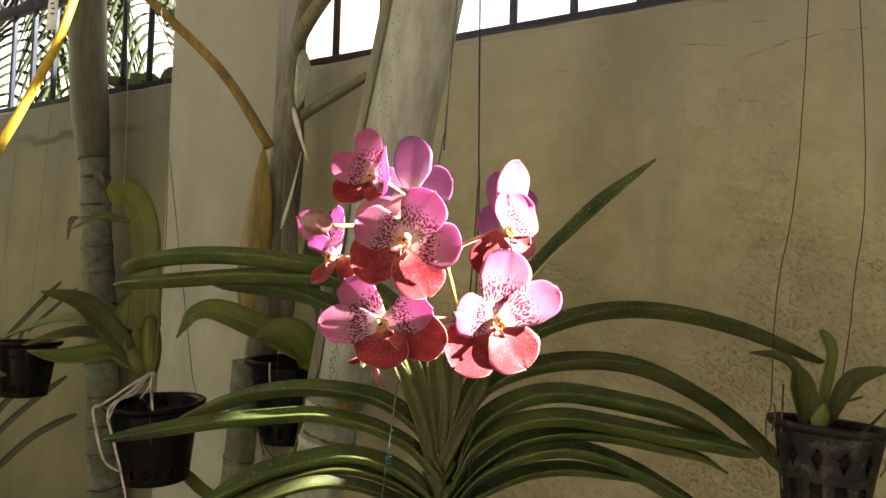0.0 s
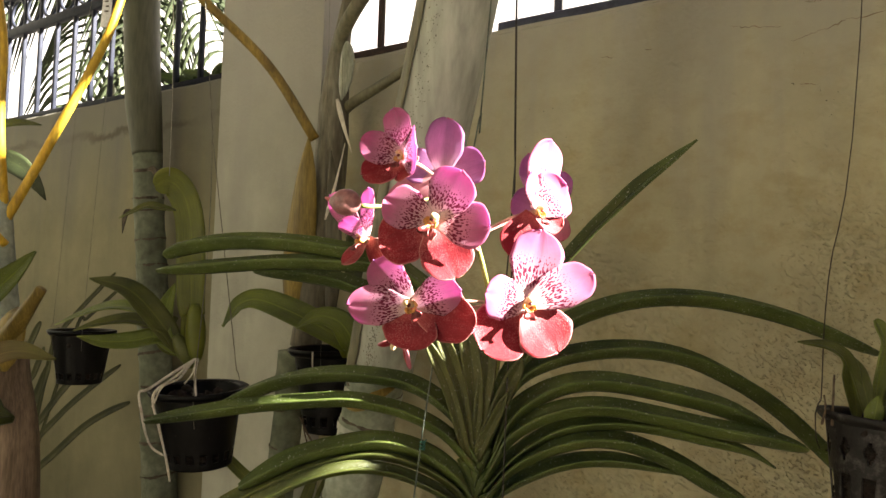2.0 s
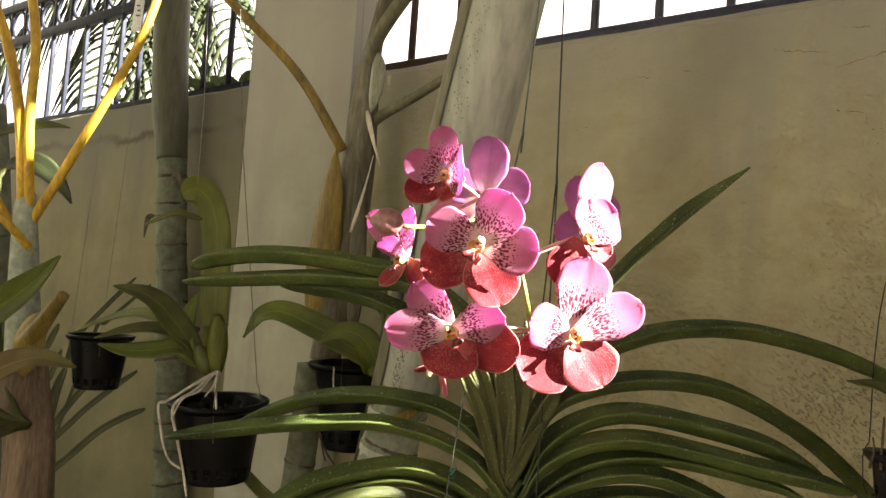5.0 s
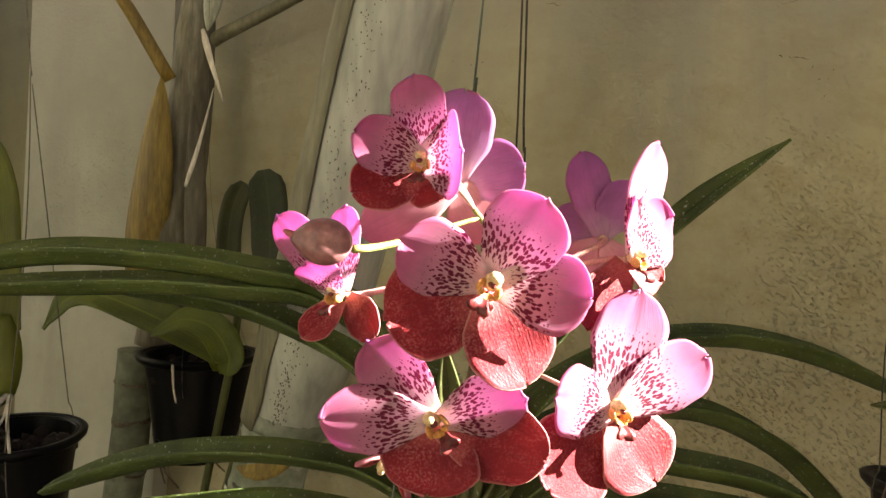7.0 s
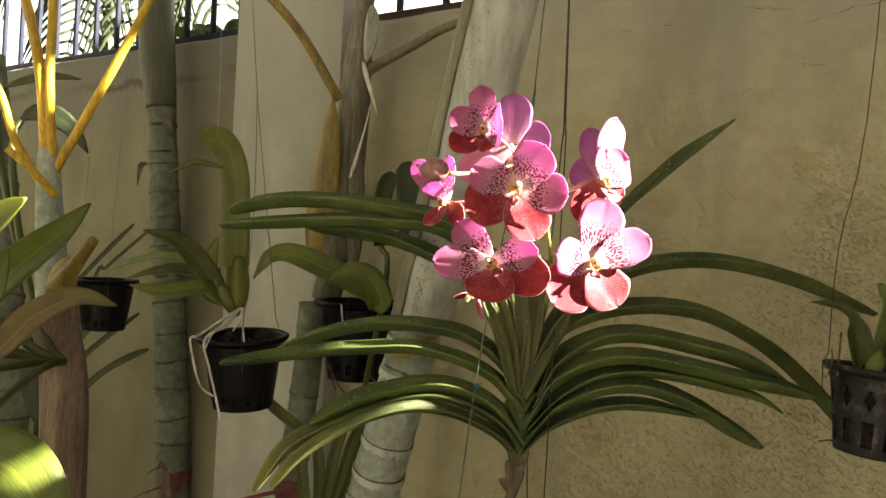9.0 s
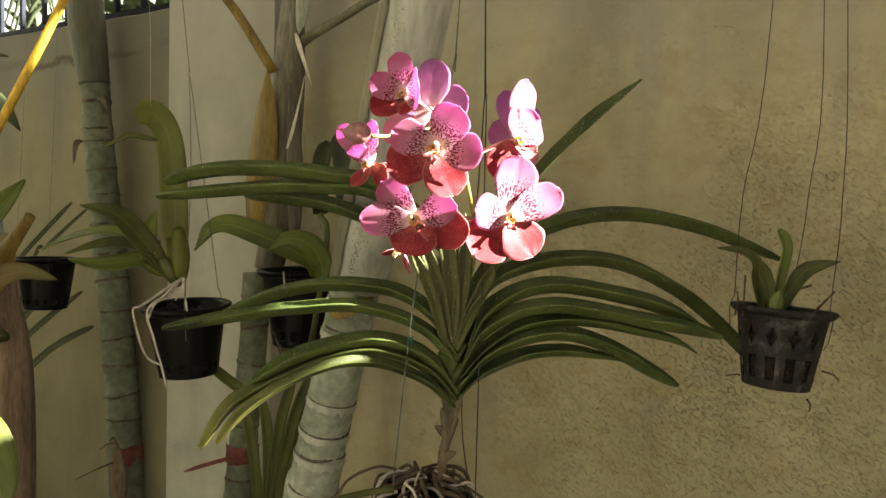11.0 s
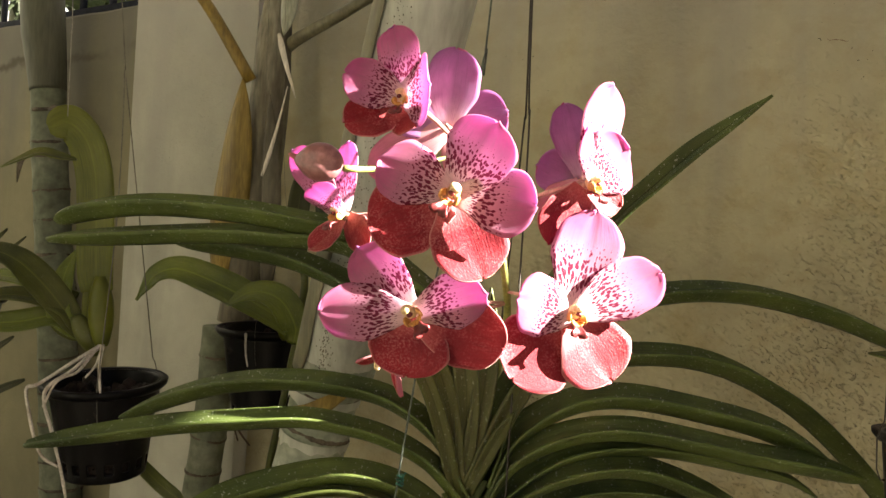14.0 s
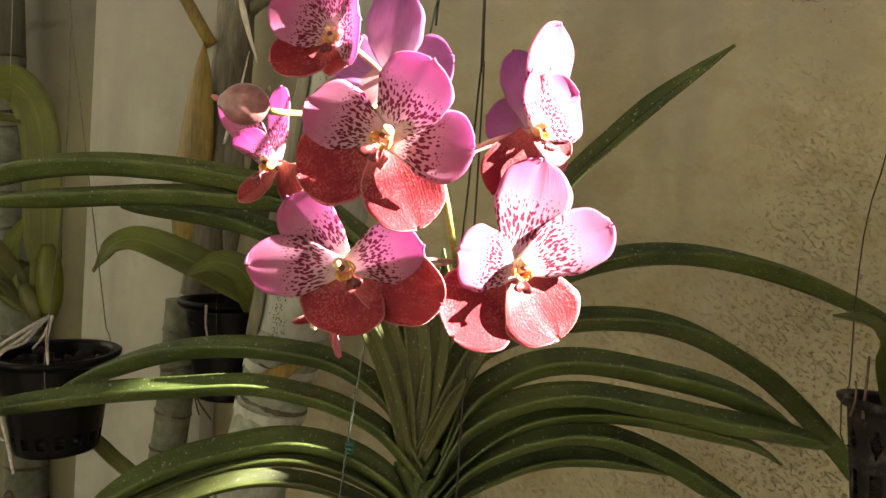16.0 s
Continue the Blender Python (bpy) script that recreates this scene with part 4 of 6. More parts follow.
# leaf stalks of this palm
for pts, r0, r1, mt, lb in (
        ([(-0.325, 1.390, 1.728), (-0.399, 1.360, 1.845), (-0.483, 1.320, 1.930), (-0.587, 1.270, 2.018), (-0.714, 1.200, 2.077)], 0.0095, 0.007, OLIVE_PETIOLE, "long olive-yellow leaf stalk"),
        ([(-0.300, 1.425, 1.872), (-0.284, 1.400, 1.924), (-0.256, 1.370, 1.957), (-0.212, 1.340, 2.003), (-0.150, 1.300, 2.073)], 0.014, 0.012, OLIVE_STALK, "grey-green leaf stalk"),
        ([(-0.280, 1.425, 1.792), (-0.251, 1.395, 1.801), (-0.189, 1.360, 1.826), (-0.141, 1.330, 1.845), (-0.089, 1.300, 1.859)], 0.010, 0.0075, OLIVE_STALK, "cut leaf stalk")):
    bm = bmesh.new()
    tube(bm, through_points(pts, 7), (lambda a, b: lambda t: a + (b - a) * t)(r0, r1), 10)
    part("leaf_stalk", bm, mt, mid, lb)
T = Vector((-0.393, 1.450, 0.985))
tape = tape_band("red_tape_band", mid, T, 0.0300, T.z - 0.018, T.z + 0.020, -175, 20, 5, "torn faded red tape on the trunk")
blade("tape_end", tape, RED_TAPE, bezier((-0.390, 1.419, 0.985), (-0.410, 1.415, 0.983), (-0.440, 1.400, 0.978), (-0.490, 1.390, 0.962), 8), 0.008, up=(0, -1, 0.3), fold=0.1, thick=0.001)
settle(mid, (-0.50, 1.455, 0))

# young palm with yellow leaf stalks
yellow = thing("palm", "young palm with bright yellow leaf stalks and dry brown sheath", "palm tree", group="palms in the garden")
F = Vector((-0.674, 1.050, 1.555))
bm = bmesh.new()
tube(bm, through_points([(-0.665, 1.05, -0.05), (-0.627, 1.050, 1.070), (-0.654, 1.050, 1.357)], 10), lambda t: 0.036 - 0.005 * t, 16)
part("trunk", bm, BROWN_SHEATH, yellow, "dry brown sheathed trunk")
bm = bmesh.new()
tube(bm, through_points([(-0.654, 1.050, 1.345), (-0.666, 1.050, 1.464), F, F + Vector((0, 0, 0.03))], 6), lambda t: 0.0245 - 0.0135 * t, 16)
part("crownshaft", bm, BARK_PALE, yellow, "pale grey-green sheath")
for pts, r0, r1 in (
        ([F + Vector((-0.004, 0, 0)), (-0.673, 1.020, 1.673), (-0.689, 1.000, 1.779), (-0.730, 0.990, 1.877), (-0.772, 0.970, 2.001)], 0.0078, 0.0062),
        ([F + Vector((0.006, 0, 0)), (-0.660, 1.020, 1.673), (-0.655, 1.010, 1.783), (-0.667, 1.000, 1.882), (-0.667, 0.980, 2.014)], 0.0068, 0.0058),
        ([F + Vector((0.01, 0, -0.01)), (-0.620, 1.060, 1.638), (-0.550, 1.080, 1.804), (-0.522, 1.100, 1.925), (-0.464, 1.140, 2.100)], 0.0072, 0.0055),
        ([F + Vector((-0.01, 0, -0.03)), (-0.708, 1.020, 1.587), (-0.719, 1.000, 1.647), (-0.753, 0.970, 1.736)], 0.0060, 0.0052),
        ([(-0.648, 1.030, 1.508), (-0.663, 1.000, 1.538), (-0.691, 0.980, 1.568)], 0.0058, 0.005)):
    bm = bmesh.new()
    tube(bm, through_points(pts, 7), (lambda a, b: lambda t: a + (b - a) * t)(r0, r1), 10)
    part("leaf_stalk", bm, PETIOLE, yellow, "bright yellow leaf stalk")
bm = bmesh.new()
tube(bm, through_points([(-0.639, 1.030, 1.376), (-0.605, 1.010, 1.406), (-0.570, 1.000, 1.449)], 6), lambda t: 0.016 - 0.009 * t, 10)
part("cut_stub", bm, HUSK, yellow, "orange-brown cut stub")
blade("dry_husk", yellow, HUSK, bezier((-0.631, 1.020, 1.336), (-0.633, 1.010, 1.369), (-0.620, 1.010, 1.410), (-0.596, 1.010, 1.423), 8), 0.045, up=(0, -1, 0), fold=-0.3, shape=oval_width)
settle(yellow, (-0.665, 1.05, 0))

# further ringed trunk at the side
side = thing("palm", "grey-green ringed palm trunk in deep shade", "palm tree", group="palms in the garden")
palm_trunk(side, [(-0.98, 1.32, -0.05), (-0.906, 1.320, 1.045), (-0.917, 1.320, 1.252), (-0.944, 1.320, 1.532), (-0.980, 1.320, 1.770)], lambda t: 0.045 - 0.008 * t, [0.7, 0.85, (-0.909, 1.320, 1.107)[2], (-0.913, 1.320, 1.169)[2], (-0.917, 1.320, 1.252)[2], (-0.922, 1.320, 1.335)[2], (-0.933, 1.320, 1.532)[2]], BARK, n=24)
settle(side, (-0.98, 1.32, 0))


# ---------------------------------------------------------------- hanging pots
def pot_shell(bm, r_top, r_bot, h, rows, seg, holes):
    """Tapered wall, with cells left out where holes(angle, height) says so."""
    g = []
    for i in range(rows + 1):
        t = i / rows
        r = r_bot + (r_top - r_bot) * t
        g.append([bm.verts.new((r * math.cos(2 * math.pi * k / seg), r * math.sin(2 * math.pi * k / seg), h * t)) for k in range(seg)])
    for i in range(rows):
        for k in range(seg):
            if not holes((k + 0.5) / seg, (i + 0.5) / rows):
                bm.faces.new((g[i][k], g[i][(k + 1) % seg], g[i + 1][(k + 1) % seg], g[i + 1][k]))
    bm.faces.new(g[0][::-1])


def net_holes(a, t):
    """Six diamonds above, twelve tall slots below."""
    u = (a * 12) % 1 - 0.5
    if 0.12 < t < 0.42:
        return abs(u) < 0.24
    return abs(u) / 0.24 + abs(t - 0.66) / 0.12 < 1.0


def slot_holes(a, t):
    u = (a * 16) % 1 - 0.5
    return 0.08 < t < 0.20 and abs(u) < 0.22


def hanging_pot(at, mat, holes, label, lines, turn=0.0, scale=1.0, tall=0.105, wire_mat=None, tilt=(0, 0), thin=0.0006):
    """Plastic orchid pot with a rolled rim, its bark filling, and hanging wires along the lines given, from the rim up."""
    at = Vector(at)
    p = thing("hanging_pot", label, "flower pot", at=at, group="hanging orchid pots")
    p.rotation_euler = (radians(tilt[0]), radians(tilt[1]), radians(turn))
    p.scale = (scale,) * 3
    h, rt, rb = tall, 0.0575, 0.042
    bm = bmesh.new()
    pot_shell(bm, rt, rb, h, 44, 192, holes)
    body = part("pot_body", bm, mat, p)
    so = body.modifiers.new("wall", "SOLIDIFY")
    so.thickness, so.offset = 0.002, -1
    bm = bmesh.new()
    prof = ((rt - 0.001, h - 0.009), (rt + 0.003, h - 0.0085), (rt + 0.0075, h - 0.004), (rt + 0.0085, h + 0.0005), (rt + 0.006, h + 0.002), (rt + 0.0005, h + 0.0005), (rt - 0.0015, h - 0.003))
    rg = [[bm.verts.new((r * math.cos(2 * math.pi * k / 48), r * math.sin(2 * math.pi * k / 48), z)) for k in range(48)] for r, z in prof]
    for a, b in zip(rg, rg[1:] + rg[:1]):
        for k in range(48):
            bm.faces.new((a[k], a[(k + 1) % 48], b[(k + 1) % 48], b[k]))
    part("rim", bm, mat, p)
    bm = bmesh.new()
    rnd = random.Random(int(1000 * abs(at.x)))
    for k in range(90):
        a, r = rnd.uniform(0, 6.283), (rt - 0.008) * math.sqrt(rnd.random())
        s = rnd.uniform(0.005, 0.011)
        blob(bm, (r * math.cos(a), r * math.sin(a), h * rnd.uniform(0.74, 0.90)), (s, s * rnd.uniform(0.5, 1), s * rnd.uniform(0.4, 0.8)),
             Euler((rnd.random() * 3, rnd.random() * 3, 0)).to_matrix().to_4x4(), 1, 0.3)
    tube(bm, [(0, 0, h * k / 8 + 0.003) for k in range(7)], lambda t: rb - 0.005 + (rt - rb) * 0.75 * t, 24)
    for k in range(260):
        a, t = rnd.uniform(0, 6.283), rnd.random()
        r, s = rb - 0.0055 + (rt - rb) * 0.8 * t, rnd.uniform(0.0025, 0.006)
        blob(bm, (r * math.cos(a), r * math.sin(a), 0.004 + h * 0.78 * t), (s * 0.5, s * 0.6, s * 1.5), Euler((rnd.random() * 2, rnd.random() * 2, a)).to_matrix().to_4x4(), 1, 0.3)
    part("bark_filling", bm, MEDIUM, p, "dark bark and fern filling")
    bpy.context.view_layer.update()
    inv = p.matrix_world.inverted()
    for line in lines:
        pts = [inv @ Vector(c) for c in line]
        q = pts[0]
        out = Vector((q.x, q.y, 0)).normalized() * 0.005
        bm = bmesh.new()
        tube(bm, [q + Vector((0, 0, -0.040)) - out * 0.6, q + Vector((0, 0, -0.030)) + out * 0.4, q + out + Vector((0, 0, -0.004)), q + out * 0.6 + Vector((0, 0, 0.006))] + through_points([q + Vector((0, 0, 0.012))] + pts[1:], 5), thin / scale, 5)
        part("hanging_wire", bm, wire_mat or WIRE, p)
    return p


POT_R = Vector((0.403, 0.835, 1.267))
POT_L = Vector((-0.367, 1.062, 1.220))
POT_M = Vector((-0.256, 1.345, 1.222))
POT_F = Vector((-0.801, 1.470, 1.262))
hanging_pot(POT_R, DUSTY, net_holes, "dusty black plastic net pot with diamond holes hanging on wires",
            ([(0.350, 0.830, 1.362), (0.362, 0.845, 1.488), (0.392, 0.850, 1.725), (0.494, 1.028, 2.730)], [(0.436, 0.878, 1.360), (0.457, 0.887, 1.491), (0.466, 0.883, 1.735), (0.480, 1.033, 2.730)],
             [(0.446, 0.800, 1.350), (0.466, 0.820, 1.490), (0.473, 0.840, 1.726), (0.515, 1.018, 2.730)]), 11, 0.89, 0.102, tilt=(0, 4.5))
hanging_pot(POT_L, PLASTIC, slot_holes, "black plastic orchid pot hanging on strings",
            ([(-0.352, 1.001, 1.316), (-0.354, 1.026, 1.500), (-0.366, 1.050, 1.660), (-0.376, 1.050, 1.763), (-0.470, 1.029, 2.730)],
             [(-0.335, 1.098, 1.332), (-0.350, 1.074, 1.500), (-0.365, 1.052, 1.655)]), 64, 1.0, 0.102, wire_mat=STRING_DARK, tilt=(0, -4))
hanging_pot(POT_M, PLASTIC, slot_holes, "black plastic orchid pot hanging before the pillar",
            ([(-0.262, 1.268, 1.362), (-0.285, 1.310, 2.0), (-0.300, 1.340, 2.730)], [(-0.205, 1.375, 1.360), (-0.258, 1.372, 1.560), (-0.278, 1.365, 2.0), (-0.300, 1.342, 2.730)]), 30, 1.24, 0.110, wire_mat=STRING_DARK, tilt=(0, -1), thin=0.0003)
hanging_pot(POT_F, PLASTIC, slot_holes, "small black plastic pot hanging against the wall",
            ([(-0.850, 1.450, 1.366), (-0.830, 1.480, 2.0), (-0.806, 1.593, 2.730)], [(-0.770, 1.420, 1.366), (-0.770, 1.470, 2.0), (-0.806, 1.594, 2.730)]), 40, 0.96, 0.105, wire_mat=STRING_DARK, thin=0.0003)


def root(parent, pts, r, mat=ROOT, label=""):
    bm = bmesh.new()
    tube(bm, through_points(pts, 6), lambda t: r * (1 - 0.35 * t) * (1 + 0.12 * math.sin(23 * t)), 7)
    return part("root", bm, mat, parent, label)


def bulb(parent, a, b, r, mat):
    """Swollen orchid stem between two points."""
    bm = bmesh.new()
    a, b = Vector(a), Vector(b)
    tube(bm, [a.lerp(b, k / 12) for k in range(13)], lambda t: r * (0.25 + 0.75 * math.sin(math.pi * (0.08 + 0.86 * t)) ** 0.8), 12)
    return part("pseudobulb", bm, mat, parent)


# orchid in the net pot
o = thing("orchid_plant", "small leafy orchid without flowers in a net pot", "orchid", group="orchids in pots")
blade("leaf", o, OLIVE, through_points([(0.387, 0.840, 1.352), (0.385, 0.840, 1.377), (0.373, 0.827, 1.407), (0.352, 0.813, 1.423), (0.320, 0.800, 1.428)], 5), 0.017, up=(-0.5, -0.9, 0.8), fold=0.55, shape=oval_width, twist=(-10, 20))
blade("leaf", o, BROAD, through_points([(0.403, 0.840, 1.350), (0.404, 0.840, 1.381), (0.409, 0.840, 1.409), (0.412, 0.840, 1.431), (0.403, 0.840, 1.450)], 5), 0.016, up=(0.5, -1, 0), fold=0.35, shape=strap_width)
blade("leaf", o, OLIVE, through_points([(0.396, 0.830, 1.350), (0.393, 0.830, 1.370), (0.386, 0.830, 1.397), (0.376, 0.830, 1.411), (0.366, 0.830, 1.419)], 5), 0.014, up=(-0.5, -1, 0.2), fold=0.4, shape=oval_width)
blade("leaf", o, OLIVE, through_points([(0.415, 0.850, 1.355), (0.427, 0.850, 1.384), (0.440, 0.850, 1.401), (0.457, 0.850, 1.408), (0.480, 0.850, 1.413)], 5), 0.019, up=(-0.2, -1, 0.7), fold=0.2, shape=oval_width)
blade("leaf", o, PALE_BROAD, through_points([(0.385, 0.802, 1.352), (0.387, 0.800, 1.366), (0.390, 0.800, 1.382)], 5), 0.017, up=(0, -1, 0.3), fold=-0.3, shape=oval_width, label="pale grey-green leaf base")
bulb(o, (0.405, 0.840, 1.347), (0.402, 0.840, 1.375), 0.006, OLIVE)
root(o, [(0.357, 0.820, 1.350), (0.358, 0.820, 1.370), (0.359, 0.820, 1.397)], 0.0014, DARK_ROOT)
root(o, [(0.350, 0.825, 1.350), (0.352, 0.822, 1.366), (0.350, 0.820, 1.378)], 0.0012, DARK_ROOT)
root(o, [(0.395, 0.830, 1.352), (0.410, 0.830, 1.372), (0.422, 0.830, 1.380), (0.439, 0.830, 1.386)], 0.0020, OLIVE)
root(o, [(0.436, 0.825, 1.350), (0.447, 0.820, 1.365), (0.461, 0.820, 1.380)], 0.0016, DARK_ROOT)
root(o, [(0.352, 0.810, 1.283), (0.345, 0.800, 1.286), (0.333, 0.800, 1.284)], 0.0012, DARK_ROOT)
root(o, [(0.445, 0.810, 1.290), (0.452, 0.800, 1.288), (0.459, 0.800, 1.282)], 0.0012, DARK_ROOT)
root(o, [(0.420, 0.790, 1.262), (0.424, 0.790, 1.255), (0.423, 0.790, 1.248)], 0.0012, DARK_ROOT)
settle(o, POT_R + Vector((0, 0, 0.09)))

# orchid with the tall lime leaf
o = thing("orchid_plant", "orchid with one tall lime-green leaf and long white roots", "orchid", group="orchids in pots")
blade("leaf", o, LIME, through_points([(-0.382, 1.052, 1.420), (-0.384, 1.050, 1.440), (-0.385, 1.046, 1.495), (-0.387, 1.042, 1.545), (-0.397, 1.038, 1.582), (-0.414, 1.034, 1.599), (-0.435, 1.030, 1.592)], 6), 0.040, up=(0.15, -1, 0.0), fold=0.22, shape=strap_width, twist=(0, 10))
blade("leaf", o, LIME, bezier((-0.384, 1.055, 1.360), (-0.392, 1.055, 1.390), (-0.394, 1.055, 1.430), (-0.398, 1.055, 1.470), 12), 0.018, up=(0, -1, 0.1), fold=0.4, shape=needle_width)
bulb(o, (-0.374, 1.050, 1.360), (-0.379, 1.050, 1.436), 0.0135, LIME)
bulb(o, (-0.380, 1.060, 1.350), (-0.405, 1.050, 1.392), 0.0125, OLIVE)
blade("leaf", o, OLIVE, through_points([(-0.405, 1.034, 1.560), (-0.422, 1.030, 1.562), (-0.441, 1.027, 1.565), (-0.458, 1.023, 1.557), (-0.478, 1.020, 1.547)], 4), 0.015, up=(0, -0.8, 1), fold=0.3, shape=oval_width)
G = Vector((-0.400, 1.060, 1.365))
for pts, w, up, mt in (([(-0.417, 1.050, 1.397), (-0.440, 1.027, 1.435), (-0.458, 1.003, 1.456), (-0.491, 0.980, 1.465)], 0.034, (0.5, -1, 0.5), OLIVE),
                       ([(-0.425, 1.060, 1.405), (-0.468, 1.070, 1.424), (-0.516, 1.080, 1.427), (-0.569, 1.090, 1.413), (-0.614, 1.100, 1.396)], 0.022, (0, -0.8, 1), PALE_BROAD),
                       ([(-0.417, 1.050, 1.397), (-0.453, 1.033, 1.411), (-0.488, 1.017, 1.408), (-0.522, 1.000, 1.396)], 0.024, (0, -0.8, 1), OLIVE),
                       ([(-0.422, 1.050, 1.389), (-0.458, 1.033, 1.383), (-0.488, 1.017, 1.382), (-0.516, 1.000, 1.389)], 0.026, (0, -1, 0.5), BROAD),
                       ([(-0.426, 1.073, 1.383), (-0.432, 1.077, 1.405), (-0.417, 1.080, 1.414)], 0.034, (0.2, -1, 0.2), OLIVE),
                       ([(-0.422, 1.050, 1.393), (-0.430, 1.070, 1.430), (-0.428, 1.090, 1.462)], 0.026, (0.2, -1, 0.2), PALE_BROAD)):
    blade("leaf", o, mt, through_points([G] + pts, 6), w, up=up, fold=0.28, shape=oval_width)
for pts, r in (([(-0.370, 1.040, 1.362), (-0.387, 1.012, 1.346), (-0.411, 0.996, 1.326), (-0.421, 0.991, 1.321), (-0.416, 0.990, 1.297), (-0.407, 0.988, 1.269), (-0.397, 0.986, 1.254), (-0.381, 0.985, 1.246)], 0.0021),
               ([(-0.370, 1.040, 1.362), (-0.381, 1.006, 1.341), (-0.398, 0.984, 1.320), (-0.389, 0.985, 1.281), (-0.379, 0.988, 1.242), (-0.372, 0.988, 1.213)], 0.0022),
               ([(-0.367, 1.040, 1.362), (-0.356, 1.010, 1.345), (-0.347, 0.996, 1.320)], 0.0019), ([(-0.372, 1.040, 1.362), (-0.375, 1.005, 1.340), (-0.388, 0.988, 1.331), (-0.397, 0.980, 1.306)], 0.0017),
               ([(-0.368, 1.040, 1.362), (-0.362, 1.015, 1.346), (-0.366, 1.002, 1.334)], 0.0015)):
    root(o, pts, r, ROOT, "dry white hanging root")
blade("leaf", o, OLIVE, bezier((-0.343, 1.090, 1.225), (-0.322, 1.080, 1.214), (-0.306, 1.070, 1.203), (-0.277, 1.060, 1.193), 10), 0.016, up=(0, -1, 0.6), fold=0.3, shape=strap_width)
settle(o, POT_L + Vector((0, 0, 0.09)))

# orchid before the pillar
o = thing("orchid_plant", "orchid with one broad drooping green leaf in a black pot", "orchid", group="orchids in pots")
blade("leaf", o, BROAD, through_points([(-0.205, 1.240, 1.352), (-0.210, 1.240, 1.372), (-0.256, 1.247, 1.398), (-0.317, 1.253, 1.424), (-0.369, 1.260, 1.439), (-0.399, 1.260, 1.432), (-0.414, 1.260, 1.414), (-0.427, 1.260, 1.394)], 5), 0.047, up=(0.15, -1, 0.75), fold=0.25, shape=lance_width)
blade("leaf", o, BROAD, through_points([(-0.203, 1.235, 1.350), (-0.201, 1.230, 1.375), (-0.221, 1.220, 1.409), (-0.254, 1.210, 1.418), (-0.285, 1.200, 1.399)], 5), 0.042, up=(0, -1, 0.8), fold=0.15, shape=oval_width)
bulb(o, (-0.218, 1.250, 1.354), (-0.223, 1.240, 1.399), 0.010, LIME)
root(o, [(-0.266, 1.230, 1.361), (-0.258, 1.205, 1.341), (-0.253, 1.200, 1.323)], 0.0016, ROOT, "white root")
root(o, [(-0.285, 1.240, 1.259), (-0.269, 1.235, 1.232), (-0.252, 1.230, 1.214)], 0.0016, DARK_ROOT)
root(o, [(-0.281, 1.240, 1.257), (-0.275, 1.235, 1.235), (-0.268, 1.230, 1.219)], 0.0014, DARK_ROOT)
root(o, [(-0.218, 1.240, 1.255), (-0.210, 1.235, 1.243), (-0.199, 1.230, 1.235)], 0.0014, DARK_ROOT)
settle(o, POT_M + Vector((0, 0, 0.09)))

# plant with dark paddle leaves behind
o = thing("paddle_leaf_plant", "two dark green paddle leaves in shade by the wall", "plant")
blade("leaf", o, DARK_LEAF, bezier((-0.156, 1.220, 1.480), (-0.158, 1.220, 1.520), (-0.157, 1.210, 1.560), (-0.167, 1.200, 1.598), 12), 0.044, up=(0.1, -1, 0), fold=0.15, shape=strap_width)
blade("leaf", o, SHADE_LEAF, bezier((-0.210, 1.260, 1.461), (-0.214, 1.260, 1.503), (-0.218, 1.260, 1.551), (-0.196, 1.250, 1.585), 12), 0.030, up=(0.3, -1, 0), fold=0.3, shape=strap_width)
bm = bmesh.new()
tube(bm, through_points([(-0.156, 1.220, 1.481), (-0.160, 1.230, 1.424), (-0.169, 1.230, 1.328), (-0.24, 1.23, 0.9), (-0.25, 1.25, -0.02)], 6), lambda t: 0.006 + 0.004 * t, 8)
part("stem", bm, OLIVE, o)
bm = bmesh.new()
tube(bm, through_points([(-0.210, 1.260, 1.462), (-0.198, 1.250, 1.393), (-0.25, 1.24, 1.0), (-0.252, 1.25, 0.6)], 6), 0.005, 8)
part("stem", bm, OLIVE, o)
settle(o, (-0.25, 1.25, 0))

